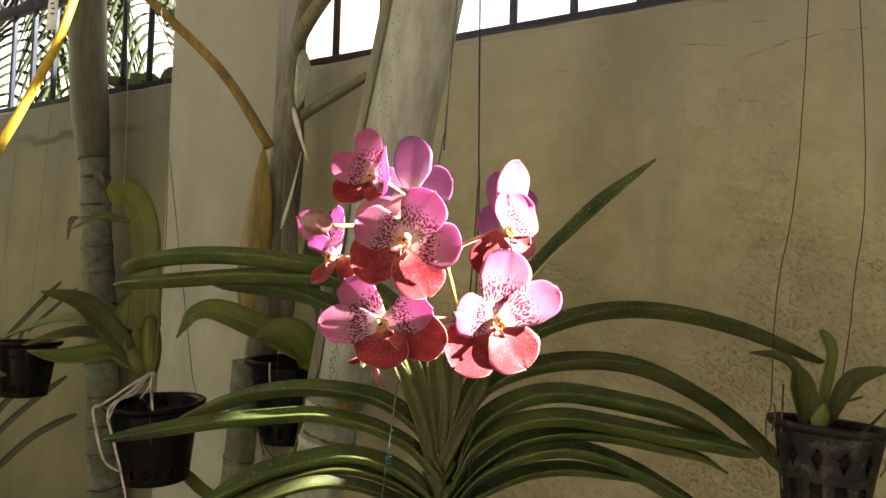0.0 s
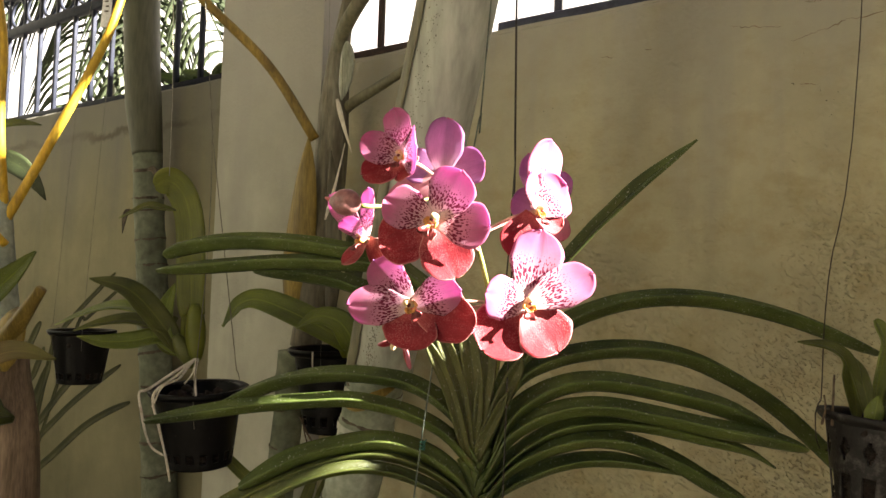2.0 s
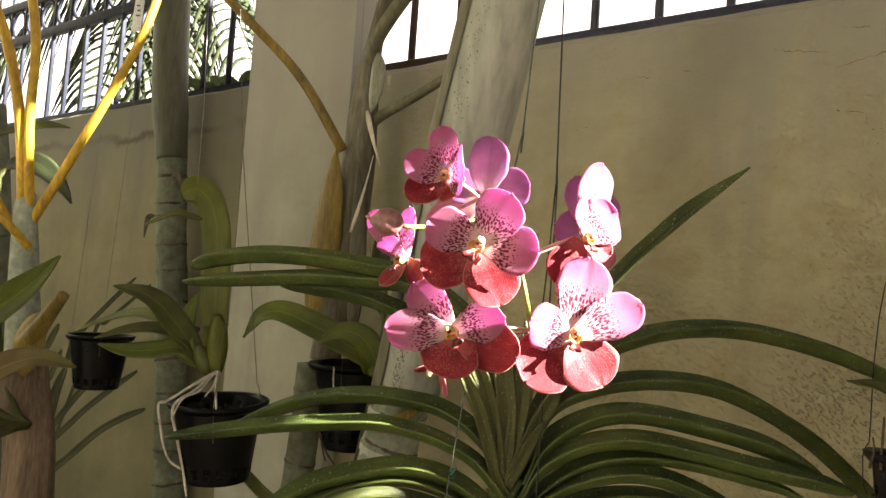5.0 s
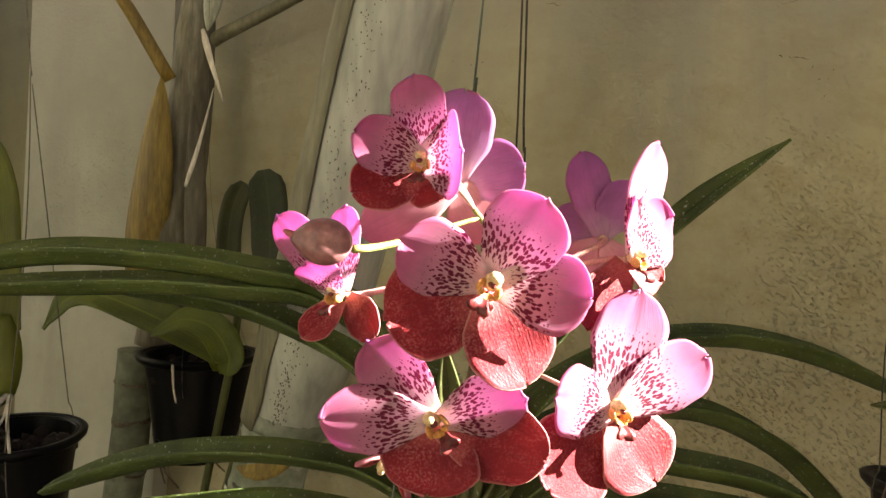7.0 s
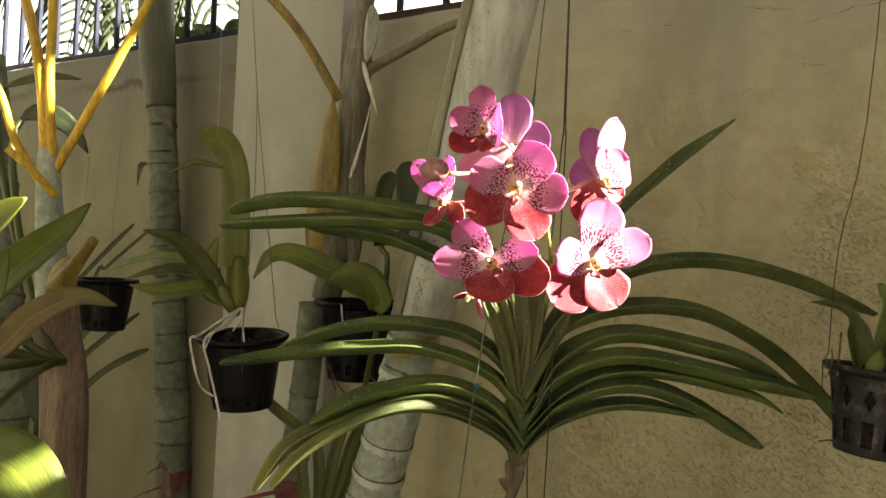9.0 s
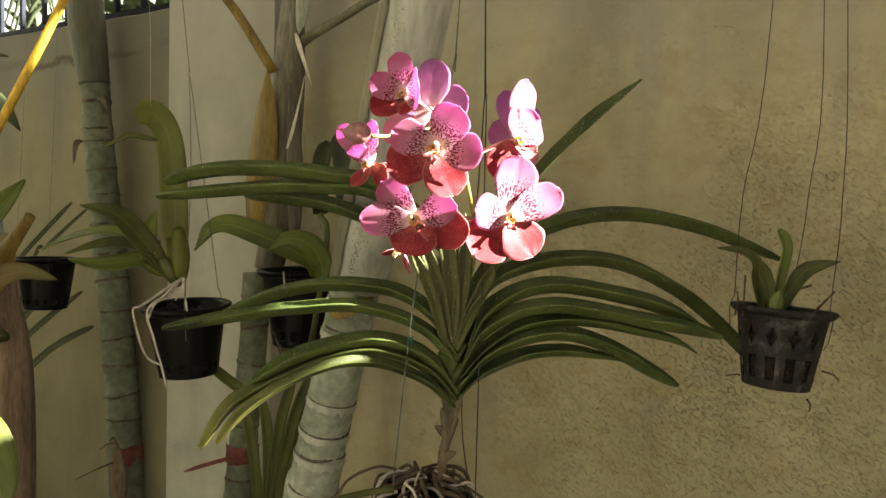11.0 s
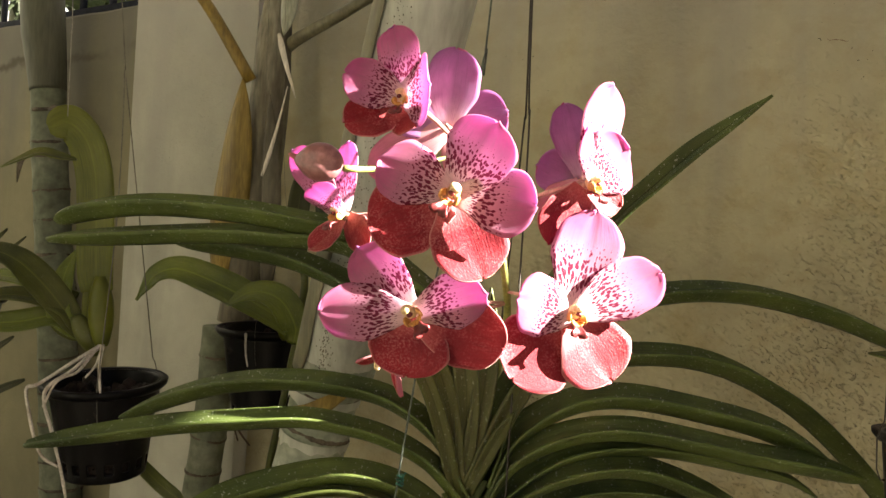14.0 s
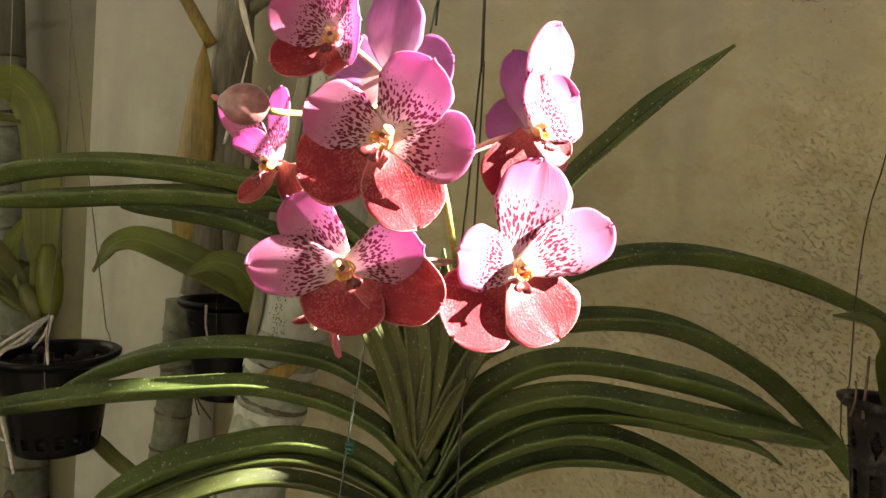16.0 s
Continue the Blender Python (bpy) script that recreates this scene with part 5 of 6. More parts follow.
# strap-leaved plant behind the far pot
o = thing("strap_leaf_plant", "clump of long narrow dark green leaves by the wall", "plant")
Q = Vector((-1.010, 1.600, 0.960))
for pts, w in (([(-0.993, 1.600, 1.028), (-0.931, 1.600, 1.090), (-0.868, 1.600, 1.150), (-0.816, 1.600, 1.184), (-0.766, 1.600, 1.208)], 0.015),
               ([(-0.992, 1.600, 1.085), (-0.925, 1.600, 1.170), (-0.856, 1.600, 1.234), (-0.791, 1.600, 1.285)], 0.013),
               ([(-1.000, 1.600, 1.107), (-0.961, 1.600, 1.167), (-0.922, 1.600, 1.222), (-0.883, 1.600, 1.264)], 0.014),
               ([(-1.005, 1.600, 1.147), (-0.977, 1.600, 1.212), (-0.952, 1.600, 1.283)], 0.018),
               ([(-1.011, 1.600, 1.198), (-0.987, 1.600, 1.257), (-0.967, 1.600, 1.316)], 0.012),
               ([(-1.016, 1.600, 1.278), (-0.998, 1.600, 1.325), (-0.979, 1.600, 1.370)], 0.014),
               ([(-0.948, 1.600, 1.317), (-0.927, 1.600, 1.355), (-0.870, 1.600, 1.420), (-0.814, 1.600, 1.479)], 0.010),
               ([(-0.901, 1.600, 1.343), (-0.873, 1.600, 1.379), (-0.828, 1.600, 1.422), (-0.779, 1.600, 1.467)], 0.007)):
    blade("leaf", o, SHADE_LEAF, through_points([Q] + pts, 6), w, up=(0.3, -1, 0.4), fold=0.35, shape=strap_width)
bm = bmesh.new()
tube(bm, [Q + Vector((0, 0, 0.04)), (-0.93, 1.61, 0.5), (-0.94, 1.62, -0.02)], lambda t: 0.012 + 0.008 * t, 8)
part("stem", bm, OLIVE, o)
settle(o, (-0.94, 1.62, 0))

# narrow leaves at the foot of the palms
o = thing("narrow_leaf_plant", "tuft of long upright narrow green leaves between the palms", "plant")
for foot_p, bend_p, tip in (((-0.283, 1.140, 0.891), (-0.286, 1.130, 1.072), (-0.303, 1.120, 1.175)), ((-0.269, 1.140, 0.892), (-0.264, 1.130, 1.091), (-0.272, 1.120, 1.176)),
                            ((-0.266, 1.140, 0.892), (-0.248, 1.130, 1.110), (-0.222, 1.120, 1.209)), ((-0.261, 1.140, 0.892), (-0.228, 1.120, 1.113), (-0.191, 1.100, 1.222)),
                            ((-0.255, 1.140, 0.892), (-0.214, 1.120, 1.113), (-0.167, 1.080, 1.231))):
    f = Vector(foot_p)
    blade("leaf", o, OLIVE, through_points([Vector((f.x * 0.6 - 0.125, 1.15, 0.02)), f, bend_p, tip], 7), 0.017, up=(0.2, -1, 0.1), fold=0.4, shape=strap_width)
settle(o, (-0.31, 1.15, 0))

# broad leaves close to the young palm
o = thing("orchid_plant", "orchid with broad green and browning leaves tied to a palm", "orchid", group="orchids in pots")
blade("leaf", o, BROAD, through_points([(-0.691, 0.920, 1.338), (-0.662, 0.930, 1.378), (-0.633, 0.947, 1.417), (-0.595, 0.963, 1.456), (-0.567, 0.980, 1.498)], 5), 0.062, up=(-0.1, -1, 0.5), fold=0.2, shape=oval_width)
blade("leaf", o, LIME, through_points([(-0.690, 0.900, 1.425), (-0.665, 0.900, 1.450), (-0.635, 0.900, 1.477), (-0.606, 0.900, 1.498)], 5), 0.044, up=(0, -1, 0.4), fold=0.15, shape=oval_width)
blade("leaf", o, BROWN_LEAF, through_points([(-0.589, 0.800, 1.300), (-0.570, 0.820, 1.324), (-0.555, 0.853, 1.356), (-0.523, 0.887, 1.377), (-0.491, 0.920, 1.367)], 5), 0.040, up=(0.1, -1, 0.7), fold=0.3, shape=oval_width)
blade("leaf", o, BROAD, through_points([(-0.447, 0.565, 1.247), (-0.416, 0.560, 1.268), (-0.390, 0.558, 1.270), (-0.366, 0.555, 1.253), (-0.348, 0.552, 1.226), (-0.341, 0.550, 1.208)], 5), 0.060, up=(0.6, -1, 0.6), fold=0.15, shape=oval_width)
blade("leaf", o, LIME, through_points([(-0.665, 0.900, 1.320), (-0.650, 0.900, 1.360), (-0.638, 0.900, 1.392), (-0.626, 0.900, 1.429)], 5), 0.034, up=(0, -1, 0.3), fold=0.15, shape=oval_width)
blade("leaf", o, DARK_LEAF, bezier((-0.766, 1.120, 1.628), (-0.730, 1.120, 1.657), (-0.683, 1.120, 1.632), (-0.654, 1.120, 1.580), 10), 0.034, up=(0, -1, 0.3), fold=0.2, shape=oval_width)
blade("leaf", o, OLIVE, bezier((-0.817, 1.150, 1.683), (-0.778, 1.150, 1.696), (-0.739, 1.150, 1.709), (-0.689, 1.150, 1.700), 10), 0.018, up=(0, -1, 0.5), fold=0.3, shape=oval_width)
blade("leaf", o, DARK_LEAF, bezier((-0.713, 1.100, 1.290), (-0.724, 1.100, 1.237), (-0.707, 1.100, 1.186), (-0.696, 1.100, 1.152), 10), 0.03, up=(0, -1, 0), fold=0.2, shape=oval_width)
G = Vector((-0.609, 1.010, 1.275))
for target in ((-0.691, 0.920, 1.338), (-0.690, 0.900, 1.425), (-0.589, 0.800, 1.300), (-0.447, 0.565, 1.247), (-0.665, 0.900, 1.320), (-0.766, 1.120, 1.628), (-0.817, 1.150, 1.683), (-0.713, 1.100, 1.290)):
    target = Vector(target)
    bm = bmesh.new()
    tube(bm, bezier(G, G + Vector((-0.05, 0, 0.0)), target + Vector((-0.04, 0, -0.02)), target, 10), 0.0055, 8)
    part("stem", bm, OLIVE, o)
settle(o, G)


# ---------------------------------------------------------------- the flowering orchid
vanda = thing("vanda_orchid", "flowering orchid with strap leaves and spotted pink and crimson flowers", "orchid")
STEM = [Vector(p) for p in ((0.010, 0.800, 1.140), (0.012, 0.800, 1.152), (0.017, 0.800, 1.184), (0.021, 0.800, 1.215), (0.025, 0.800, 1.245), (0.026, 0.800, 1.285), (0.025, 0.802, 1.339), (0.034, 0.800, 1.445))]
bm = bmesh.new()
tube(bm, through_points(STEM, 8), lambda t: (0.0064 - 0.002 * t) * (1 + 0.14 * math.sin(47 * t) + 0.06 * math.sin(131 * t)), 12)
part("stem", bm, BROWN_SHEATH, vanda, "brown woody stem")


def stem_at(z):
    for a, b in zip(STEM, STEM[1:]):
        if z <= b.z:
            return a.lerp(b, (z - a.z) / (b.z - a.z))
    return STEM[-1].copy()


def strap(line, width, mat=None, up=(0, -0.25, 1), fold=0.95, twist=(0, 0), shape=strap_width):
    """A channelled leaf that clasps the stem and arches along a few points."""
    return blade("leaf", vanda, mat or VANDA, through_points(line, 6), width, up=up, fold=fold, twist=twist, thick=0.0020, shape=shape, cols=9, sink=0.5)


# right-hand fan
strap([(0.031, 0.800, 1.325), (0.075, 0.820, 1.408), (0.147, 0.840, 1.451), (0.235, 0.866, 1.464), (0.337, 0.898, 1.448), (0.442, 0.930, 1.412)], 0.0302)
strap([(0.037, 0.800, 1.312), (0.058, 0.814, 1.371), (0.099, 0.829, 1.398), (0.162, 0.843, 1.410), (0.229, 0.864, 1.404), (0.295, 0.893, 1.376), (0.348, 0.921, 1.341), (0.404, 0.950, 1.293), (0.436, 0.968, 1.258)], 0.0314)
strap([(0.036, 0.800, 1.299), (0.058, 0.805, 1.342), (0.098, 0.810, 1.371), (0.145, 0.815, 1.380), (0.208, 0.827, 1.371), (0.266, 0.838, 1.357), (0.318, 0.850, 1.333)], 0.0325)
strap([(0.034, 0.800, 1.285), (0.058, 0.800, 1.326), (0.098, 0.800, 1.350), (0.144, 0.800, 1.358), (0.198, 0.806, 1.351), (0.247, 0.817, 1.341), (0.298, 0.828, 1.333), (0.341, 0.839, 1.323)], 0.0302)
strap([(0.033, 0.800, 1.275), (0.059, 0.809, 1.303), (0.100, 0.817, 1.330), (0.148, 0.826, 1.339), (0.198, 0.836, 1.336), (0.256, 0.849, 1.324), (0.295, 0.862, 1.313), (0.323, 0.875, 1.297)], 0.0235, shape=pointed_width)
strap([(0.032, 0.800, 1.265), (0.059, 0.806, 1.295), (0.093, 0.811, 1.314), (0.133, 0.817, 1.324), (0.172, 0.826, 1.321), (0.219, 0.837, 1.303), (0.257, 0.849, 1.281), (0.296, 0.860, 1.260)], 0.0302)
strap([(0.030, 0.800, 1.252), (0.053, 0.813, 1.273), (0.095, 0.827, 1.292), (0.130, 0.840, 1.299), (0.165, 0.845, 1.300), (0.201, 0.850, 1.295), (0.237, 0.855, 1.288)], 0.0246, shape=pointed_width)
# left-hand fan
strap([(0.031, 0.800, 1.302), (0.002, 0.806, 1.344), (-0.036, 0.811, 1.368), (-0.077, 0.817, 1.375), (-0.126, 0.830, 1.374), (-0.178, 0.850, 1.364), (-0.225, 0.870, 1.347), (-0.277, 0.890, 1.323)], 0.0280)
strap([(0.029, 0.800, 1.292), (-0.001, 0.795, 1.325), (-0.034, 0.790, 1.343), (-0.067, 0.785, 1.352), (-0.099, 0.780, 1.356), (-0.144, 0.777, 1.352), (-0.189, 0.774, 1.347), (-0.240, 0.771, 1.338), (-0.294, 0.768, 1.328)], 0.0246)
strap([(0.029, 0.800, 1.259), (0.006, 0.793, 1.289), (-0.027, 0.787, 1.310), (-0.066, 0.780, 1.318), (-0.110, 0.770, 1.311), (-0.147, 0.760, 1.299), (-0.189, 0.750, 1.275)], 0.0302)
strap([(0.029, 0.800, 1.251), (0.006, 0.792, 1.280), (-0.027, 0.785, 1.299), (-0.066, 0.778, 1.308), (-0.104, 0.770, 1.303), (-0.141, 0.761, 1.290), (-0.177, 0.752, 1.272), (-0.212, 0.744, 1.249), (-0.240, 0.735, 1.206)], 0.0246, VANDA_TIP, (0, -0.35, 1))
strap([(0.027, 0.800, 1.242), (0.003, 0.789, 1.268), (-0.033, 0.778, 1.287), (-0.064, 0.766, 1.296), (-0.095, 0.755, 1.296), (-0.132, 0.746, 1.285), (-0.167, 0.738, 1.266), (-0.196, 0.729, 1.244), (-0.218, 0.720, 1.216)], 0.0190, VANDA_TIP, (0, -0.35, 1))
strap([(0.020, 0.800, 1.430), (-0.064, 0.803, 1.489), (-0.118, 0.807, 1.501), (-0.172, 0.810, 1.507), (-0.235, 0.820, 1.508), (-0.285, 0.830, 1.502), (-0.318, 0.840, 1.492)], 0.0314)
strap([(0.020, 0.800, 1.415), (-0.064, 0.810, 1.480), (-0.133, 0.820, 1.488), (-0.190, 0.834, 1.488), (-0.257, 0.852, 1.483), (-0.341, 0.870, 1.476)], 0.0280)
strap([(0.020, 0.800, 1.385), (-0.041, 0.828, 1.434), (-0.074, 0.856, 1.450), (-0.127, 0.876, 1.468), (-0.179, 0.888, 1.476), (-0.241, 0.900, 1.480)], 0.0302)
# upright leaf and the young centre
strap([(0.030, 0.800, 1.390), (0.080, 0.788, 1.464), (0.125, 0.777, 1.519), (0.145, 0.769, 1.540), (0.170, 0.761, 1.565), (0.195, 0.753, 1.586), (0.217, 0.745, 1.604)], 0.0185, up=(-0.7, -0.6, 0.6), shape=pointed_width, fold=0.45, twist=(0, -12))
for line, wide in (([(0.019, 0.795, 1.303), (0.009, 0.786, 1.345), (-0.002, 0.778, 1.379), (-0.015, 0.769, 1.407), (-0.024, 0.760, 1.425)], 0.0125),
                   ([(0.020, 0.795, 1.310), (0.014, 0.788, 1.354), (0.005, 0.780, 1.391), (-0.008, 0.772, 1.422), (-0.016, 0.765, 1.443)], 0.0150),
                   ([(0.023, 0.795, 1.316), (0.024, 0.789, 1.361), (0.021, 0.782, 1.398), (0.014, 0.776, 1.435), (0.009, 0.770, 1.465)], 0.0190),
                   ([(0.026, 0.795, 1.316), (0.032, 0.790, 1.358), (0.036, 0.785, 1.393), (0.037, 0.780, 1.430), (0.036, 0.775, 1.461)], 0.0170),
                   ([(0.028, 0.795, 1.310), (0.042, 0.788, 1.343), (0.055, 0.780, 1.374), (0.065, 0.772, 1.395), (0.068, 0.765, 1.406)], 0.0150),
                   ([(0.027, 0.795, 1.304), (0.039, 0.787, 1.334), (0.049, 0.778, 1.356), (0.057, 0.770, 1.373)], 0.0105)):
    strap(line, wide, VANDA_YOUNG, (0.05, -1, 0.15), 0.55, shape=pointed_width)

# leaf bases that clasp the stem in two ranks, dry and torn below
for k in range(12):
    z = 1.186 + 0.0105 * k
    sgn = -1 if k % 2 else 1
    a, b = stem_at(z), stem_at(z + 0.045)
    blade("leaf_sheath", vanda, SHEATH_DRY if k < 4 else VANDA, through_points([a + Vector((0, -0.005, 0)), a.lerp(b, 0.5) + Vector((sgn * 0.004, -0.007, 0)), b + Vector((sgn * (0.009 + 0.0010 * k), -0.005, 0))], 5), 0.0115, up=(sgn * 0.5, -1, 0), fold=-0.7, shape=strap_width, thick=0.0014)
for z, dx in ((1.176, 0.016), (1.205, -0.013), (1.222, 0.012)):
    a = stem_at(z)
    blade("torn_sheath", vanda, SHEATH_DRY, through_points([a, a + Vector((dx * 0.5, -0.006, 0.012)), a + Vector((dx, -0.008, 0.016))], 4), 0.009, up=(0, -1, 0), fold=0.3, shape=oval_width)

# flower stalk
SPIKE = through_points([stem_at(1.33) + Vector((0, 0.008, 0)), (0.044, 0.800, 1.395), (0.046, 0.745, 1.436), (0.042, 0.690, 1.463), (0.031, 0.660, 1.507), (0.016, 0.655, 1.535), (0.008, 0.656, 1.546)], 8)
bm = bmesh.new()
tube(bm, SPIKE, lambda t: 0.0034 - 0.0022 * t, 8)
part("flower_stalk", bm, STALK, vanda, "green flower stalk")


def petal_grid(tip, wide, face, roll, max_at, blunt, claw, cup, bow, ripple, seed, back):
    """Points of one rounded petal from the flower's middle to its tip, facing `face`, rolled about its own length."""
    rows, cols = 23, 13
    u, L = tip.normalized(), tip.length
    n = (face - u * face.dot(u)).normalized()
    n = Matrix.Rotation(radians(roll), 3, u) @ n
    s = n.cross(u)
    grid = []
    for i in range(rows):
        t = 1 - (1 - i / (rows - 1)) ** 1.8
        if t < max_at:
            w = claw + (1 - claw) * math.sin(math.pi / 2 * (t / max_at)) ** 1.25
        else:
            w = max(0.004, 1 - ((t - max_at) / (1 - max_at)) ** blunt) ** 0.5
        row = []
        for j in range(cols):
            v = 2 * j / (cols - 1) - 1
            y = 0.5 * wide * w * v * (1 + 0.03 * math.sin(7 * t + seed) + 0.022 * math.sin(19 * t + 3 * seed + 2 * v))
            x = 0.002 + (L - 0.002) * t * (1 + 0.018 * t * math.sin(4.1 * v + seed) + 0.010 * t * math.sin(11 * v + 2 * seed))
            z = -bow * L * 4 * t * (1 - t) + cup * 0.5 * wide * w * v * v - back * (1 - t)
            z += ripple * wide * (v * abs(v) * math.sin(5.5 * t + seed) + 0.3 * v * math.sin(8 * t + 2 * seed))
            z -= 0.0009 * math.exp(-(v / 0.10) ** 2) * t
            row.append(u * x + s * y + n * z)
        grid.append(row)
    return grid


FRONT = {"lateral_sepal": (0.55, 2.6, 0.46, (0.10, 0.04, 0.045, 0.0012)), "dorsal_sepal": (0.60, 2.6, 0.36, (0.12, 0.03, 0.03, 0.0)),
         "petal": (0.60, 2.6, 0.34, (-0.06, 0.02, 0.045, -0.003))}


def flower(at, face, pieces, seed, joint=None, heart=True, size=1.0):
    """One bloom: five pieces given by kind, tip from the middle in millimetres, width, roll and cup; lip and column; a pedicel to the stalk."""
    rnd = random.Random(seed)
    at, zax = Vector(at), Vector(face).normalized()
    top = next(Vector(p[1]) for p in pieces if p[0] in ("dorsal_sepal", "petal"))
    yax = (top - zax * top.dot(zax)).normalized()
    m = Matrix((yax.cross(zax), yax, zax)).transposed().to_4x4() @ Matrix.Scale(0.86 * size, 4)
    bm = bmesh.new()
    blob(bm, (0, 0.0016, 0.0042), (0.0046, 0.0048, 0.0052), sub=2)
    blob(bm, (0, 0.0034, 0.0086), (0.0038, 0.0032, 0.0040), sub=2)
    blob(bm, (0, 0.0030, 0.0118), (0.0027, 0.0021, 0.0018), sub=2)
    bm.transform(m)
    fl = part("flower", bm, COLUMN, vanda, "spotted pink and crimson orchid flower", Matrix.Translation(at))
    for kind, tip, wide, *rest in pieces:
        roll, cup_more, bow_more = (list(rest) + [0, 0, 0])[:3]
        mx, bl, cl, (cu, bo, rp, bk) = FRONT[kind]
        mats = (CRIMSON, CRIMSON_BACK) if kind == "lateral_sepal" else (PINK, PINK_BACK)
        bm = bmesh.new()
        sheet(bm, petal_grid(Vector(tip) / 1000, wide / 1000, zax, roll, mx, bl, cl, cu + cup_more, bo + bow_more, rp, rnd.uniform(0, 6), bk), 0.0007, 1, 1.8)
        part(kind, bm, mats, fl)
    if heart:
        # mouth of the column, the orange throat with its two side lobes, and the dark tongue of the lip
        bm = bmesh.new()
        blob(bm, (0, -0.0002, 0.0104), (0.0021, 0.0016, 0.0017), sub=2)
        bm.transform(m)
        part("column_mouth", bm, LIP_RED, fl, "dark brown mouth of the column")
        bm = bmesh.new()
        cup_grid = [[Vector((0.0042 * k * math.cos(a), -0.0042 + 0.0036 * k * math.sin(a), 0.0035 + 0.0070 * k ** 0.6 + 0.0004 * math.cos(9 * a)))
                     for a in (math.pi * (0.02 - 1.04 * q / 14) for q in range(15))] for k in (0.25, 0.5, 0.75, 0.92, 1.0)]
        sheet(bm, cup_grid, 0.0012)
        bm.transform(m)
        part("throat", bm, LIP_ORANGE, fl, "orange ridged throat")
        for sgn in (-1, 1):
            bm = bmesh.new()
            blob(bm, (sgn * 0.0046, -0.0024, 0.0074), (0.0014, 0.0034, 0.0046), Euler((0.35, 0.25 * sgn, 0)).to_matrix().to_4x4(), 2)
            bm.transform(m)
            part("side_lobe", bm, LIP_ORANGE, fl)
        bm = bmesh.new()
        tongue = [[Vector((0.5 * w * v, y + (0.0016 if abs(v) < 0.1 and y < -0.0115 else 0), z + 0.0022 * abs(v) ** 1.4)) for v in (-1, -0.66, -0.33, 0, 0.33, 0.66, 1)] for y, z, w in
                  ((-0.0060, 0.0060, 0.0050), (-0.0078, 0.0096, 0.0056), (-0.0094, 0.0122, 0.0072), (-0.0112, 0.0136, 0.0104), (-0.0130, 0.0138, 0.0116), (-0.0144, 0.0128, 0.0090))]
        sheet(bm, tongue, 0.0016)
        bm.transform(m)
        part("lip", bm, LIP_RED, fl, "dark red tongue of the lip")
    a = at - zax * 0.001
    b = min(SPIKE, key=lambda p: (p - Vector(joint)).length)
    bm = bmesh.new()
    tube(bm, bezier(b, b.lerp(a, 0.4) + Vector((0, 0, 0.004)), a - zax * 0.018, a, 12), lambda t: 0.0010 + 0.0008 * t, 7)
    part("pedicel", bm, PEDICEL, vanda, "pale pink pedicel")
    return fl


S, D, P = "lateral_sepal", "dorsal_sepal", "petal"
flower((0.0080, 0.5920, 1.5133), (-0.10, -1, 0.05), ((D, (19.1, -8.1, 35.2), 35), (S, (-41.0, 6.5, -17.5), 42, 6), (S, (16.5, -1.7, -39.4), 39, -16),
        (P, (-37.2, 1.4, 15.6), 31, 0), (P, (39.6, -7.2, -3.5), 33, 0)), 11, (0.034, 0.665, 1.496))
flower((0.0740, 0.6310, 1.4560), (0.32, -1, 0.10), ((D, (10.0, -2.0, 55.5), 40), (S, (-30.9, -13.0, -34.3), 45), (S, (23.6, 1.5, -34.3), 43, -6),
        (P, (-30.1, -14.7, 7.2), 34, 0), (P, (47.6, 7.1, 25.1), 33, 0, 0.1)), 12, (0.042, 0.690, 1.463))
flower((-0.0097, 0.6130, 1.4534), (-0.14, -1, -0.05), ((D, (-30.8, 0.9, 31.5), 29), (S, (-1.8, -1.0, -32.9), 42), (S, (46.9, -9.6, -14.7), 36),
        (P, (-48.1, 1.1, -2.5), 30), (P, (36.8, -12.3, 12.0), 33, 20)), 13, (0.041, 0.700, 1.451))
flower((-0.0195, 0.6120, 1.5623), (-0.50, -1, 0.10), ((D, (-7.3, -8.1, 35.2), 26), (S, (-30.0, -5.0, -14.5), 27), (S, (6.1, -12.8, -15.6), 25),
        (P, (-30.6, -11.0, 9.7), 24, 0, 0.3, 0.05), (P, (12.5, -22.3, 4.1), 37, 0, 0.1, 0.08)), 14, (0.010, 0.650, 1.552), size=0.8)
flower((0.0007, 0.6800, 1.5591), (0.15, 1, -0.10), ((D, (2.8, -6.8, 46.6), 34), (S, (-46.1, 2.9, -27.2), 29), (S, (20.9, 2.5, -26.9), 30),
        (P, (35.0, -4.0, 12.1), 34), (P, (-32.5, 0.3, 13.0), 30)), 15, (0.002, 0.645, 1.570), False)
flower((0.0782, 0.6320, 1.5257), (0.72, -0.70, 0.05), ((D, (10.1, -2.6, 54.2), 33), (S, (-18.1, -5.0, -33.0), 29, 25), (S, (20.5, 9.6, -10.3), 20, 0),
        (P, (-3.0, -13.4, 28.0), 20, 10), (P, (22.8, 7.5, 21.0), 40)), 16, (0.031, 0.660, 1.507), size=0.85)
flower((0.0866, 0.7000, 1.5343), (-0.15, 1, 0.0), ((D, (-14.7, -0.1, 47.6), 26), (S, (-24, 4, -22), 22), (S, (16, 4, -24), 22),
        (P, (-28.9, 6.2, 9.5), 27), (P, (12.9, -2.9, 32.2), 27)), 17, (0.031, 0.660, 1.507), False)
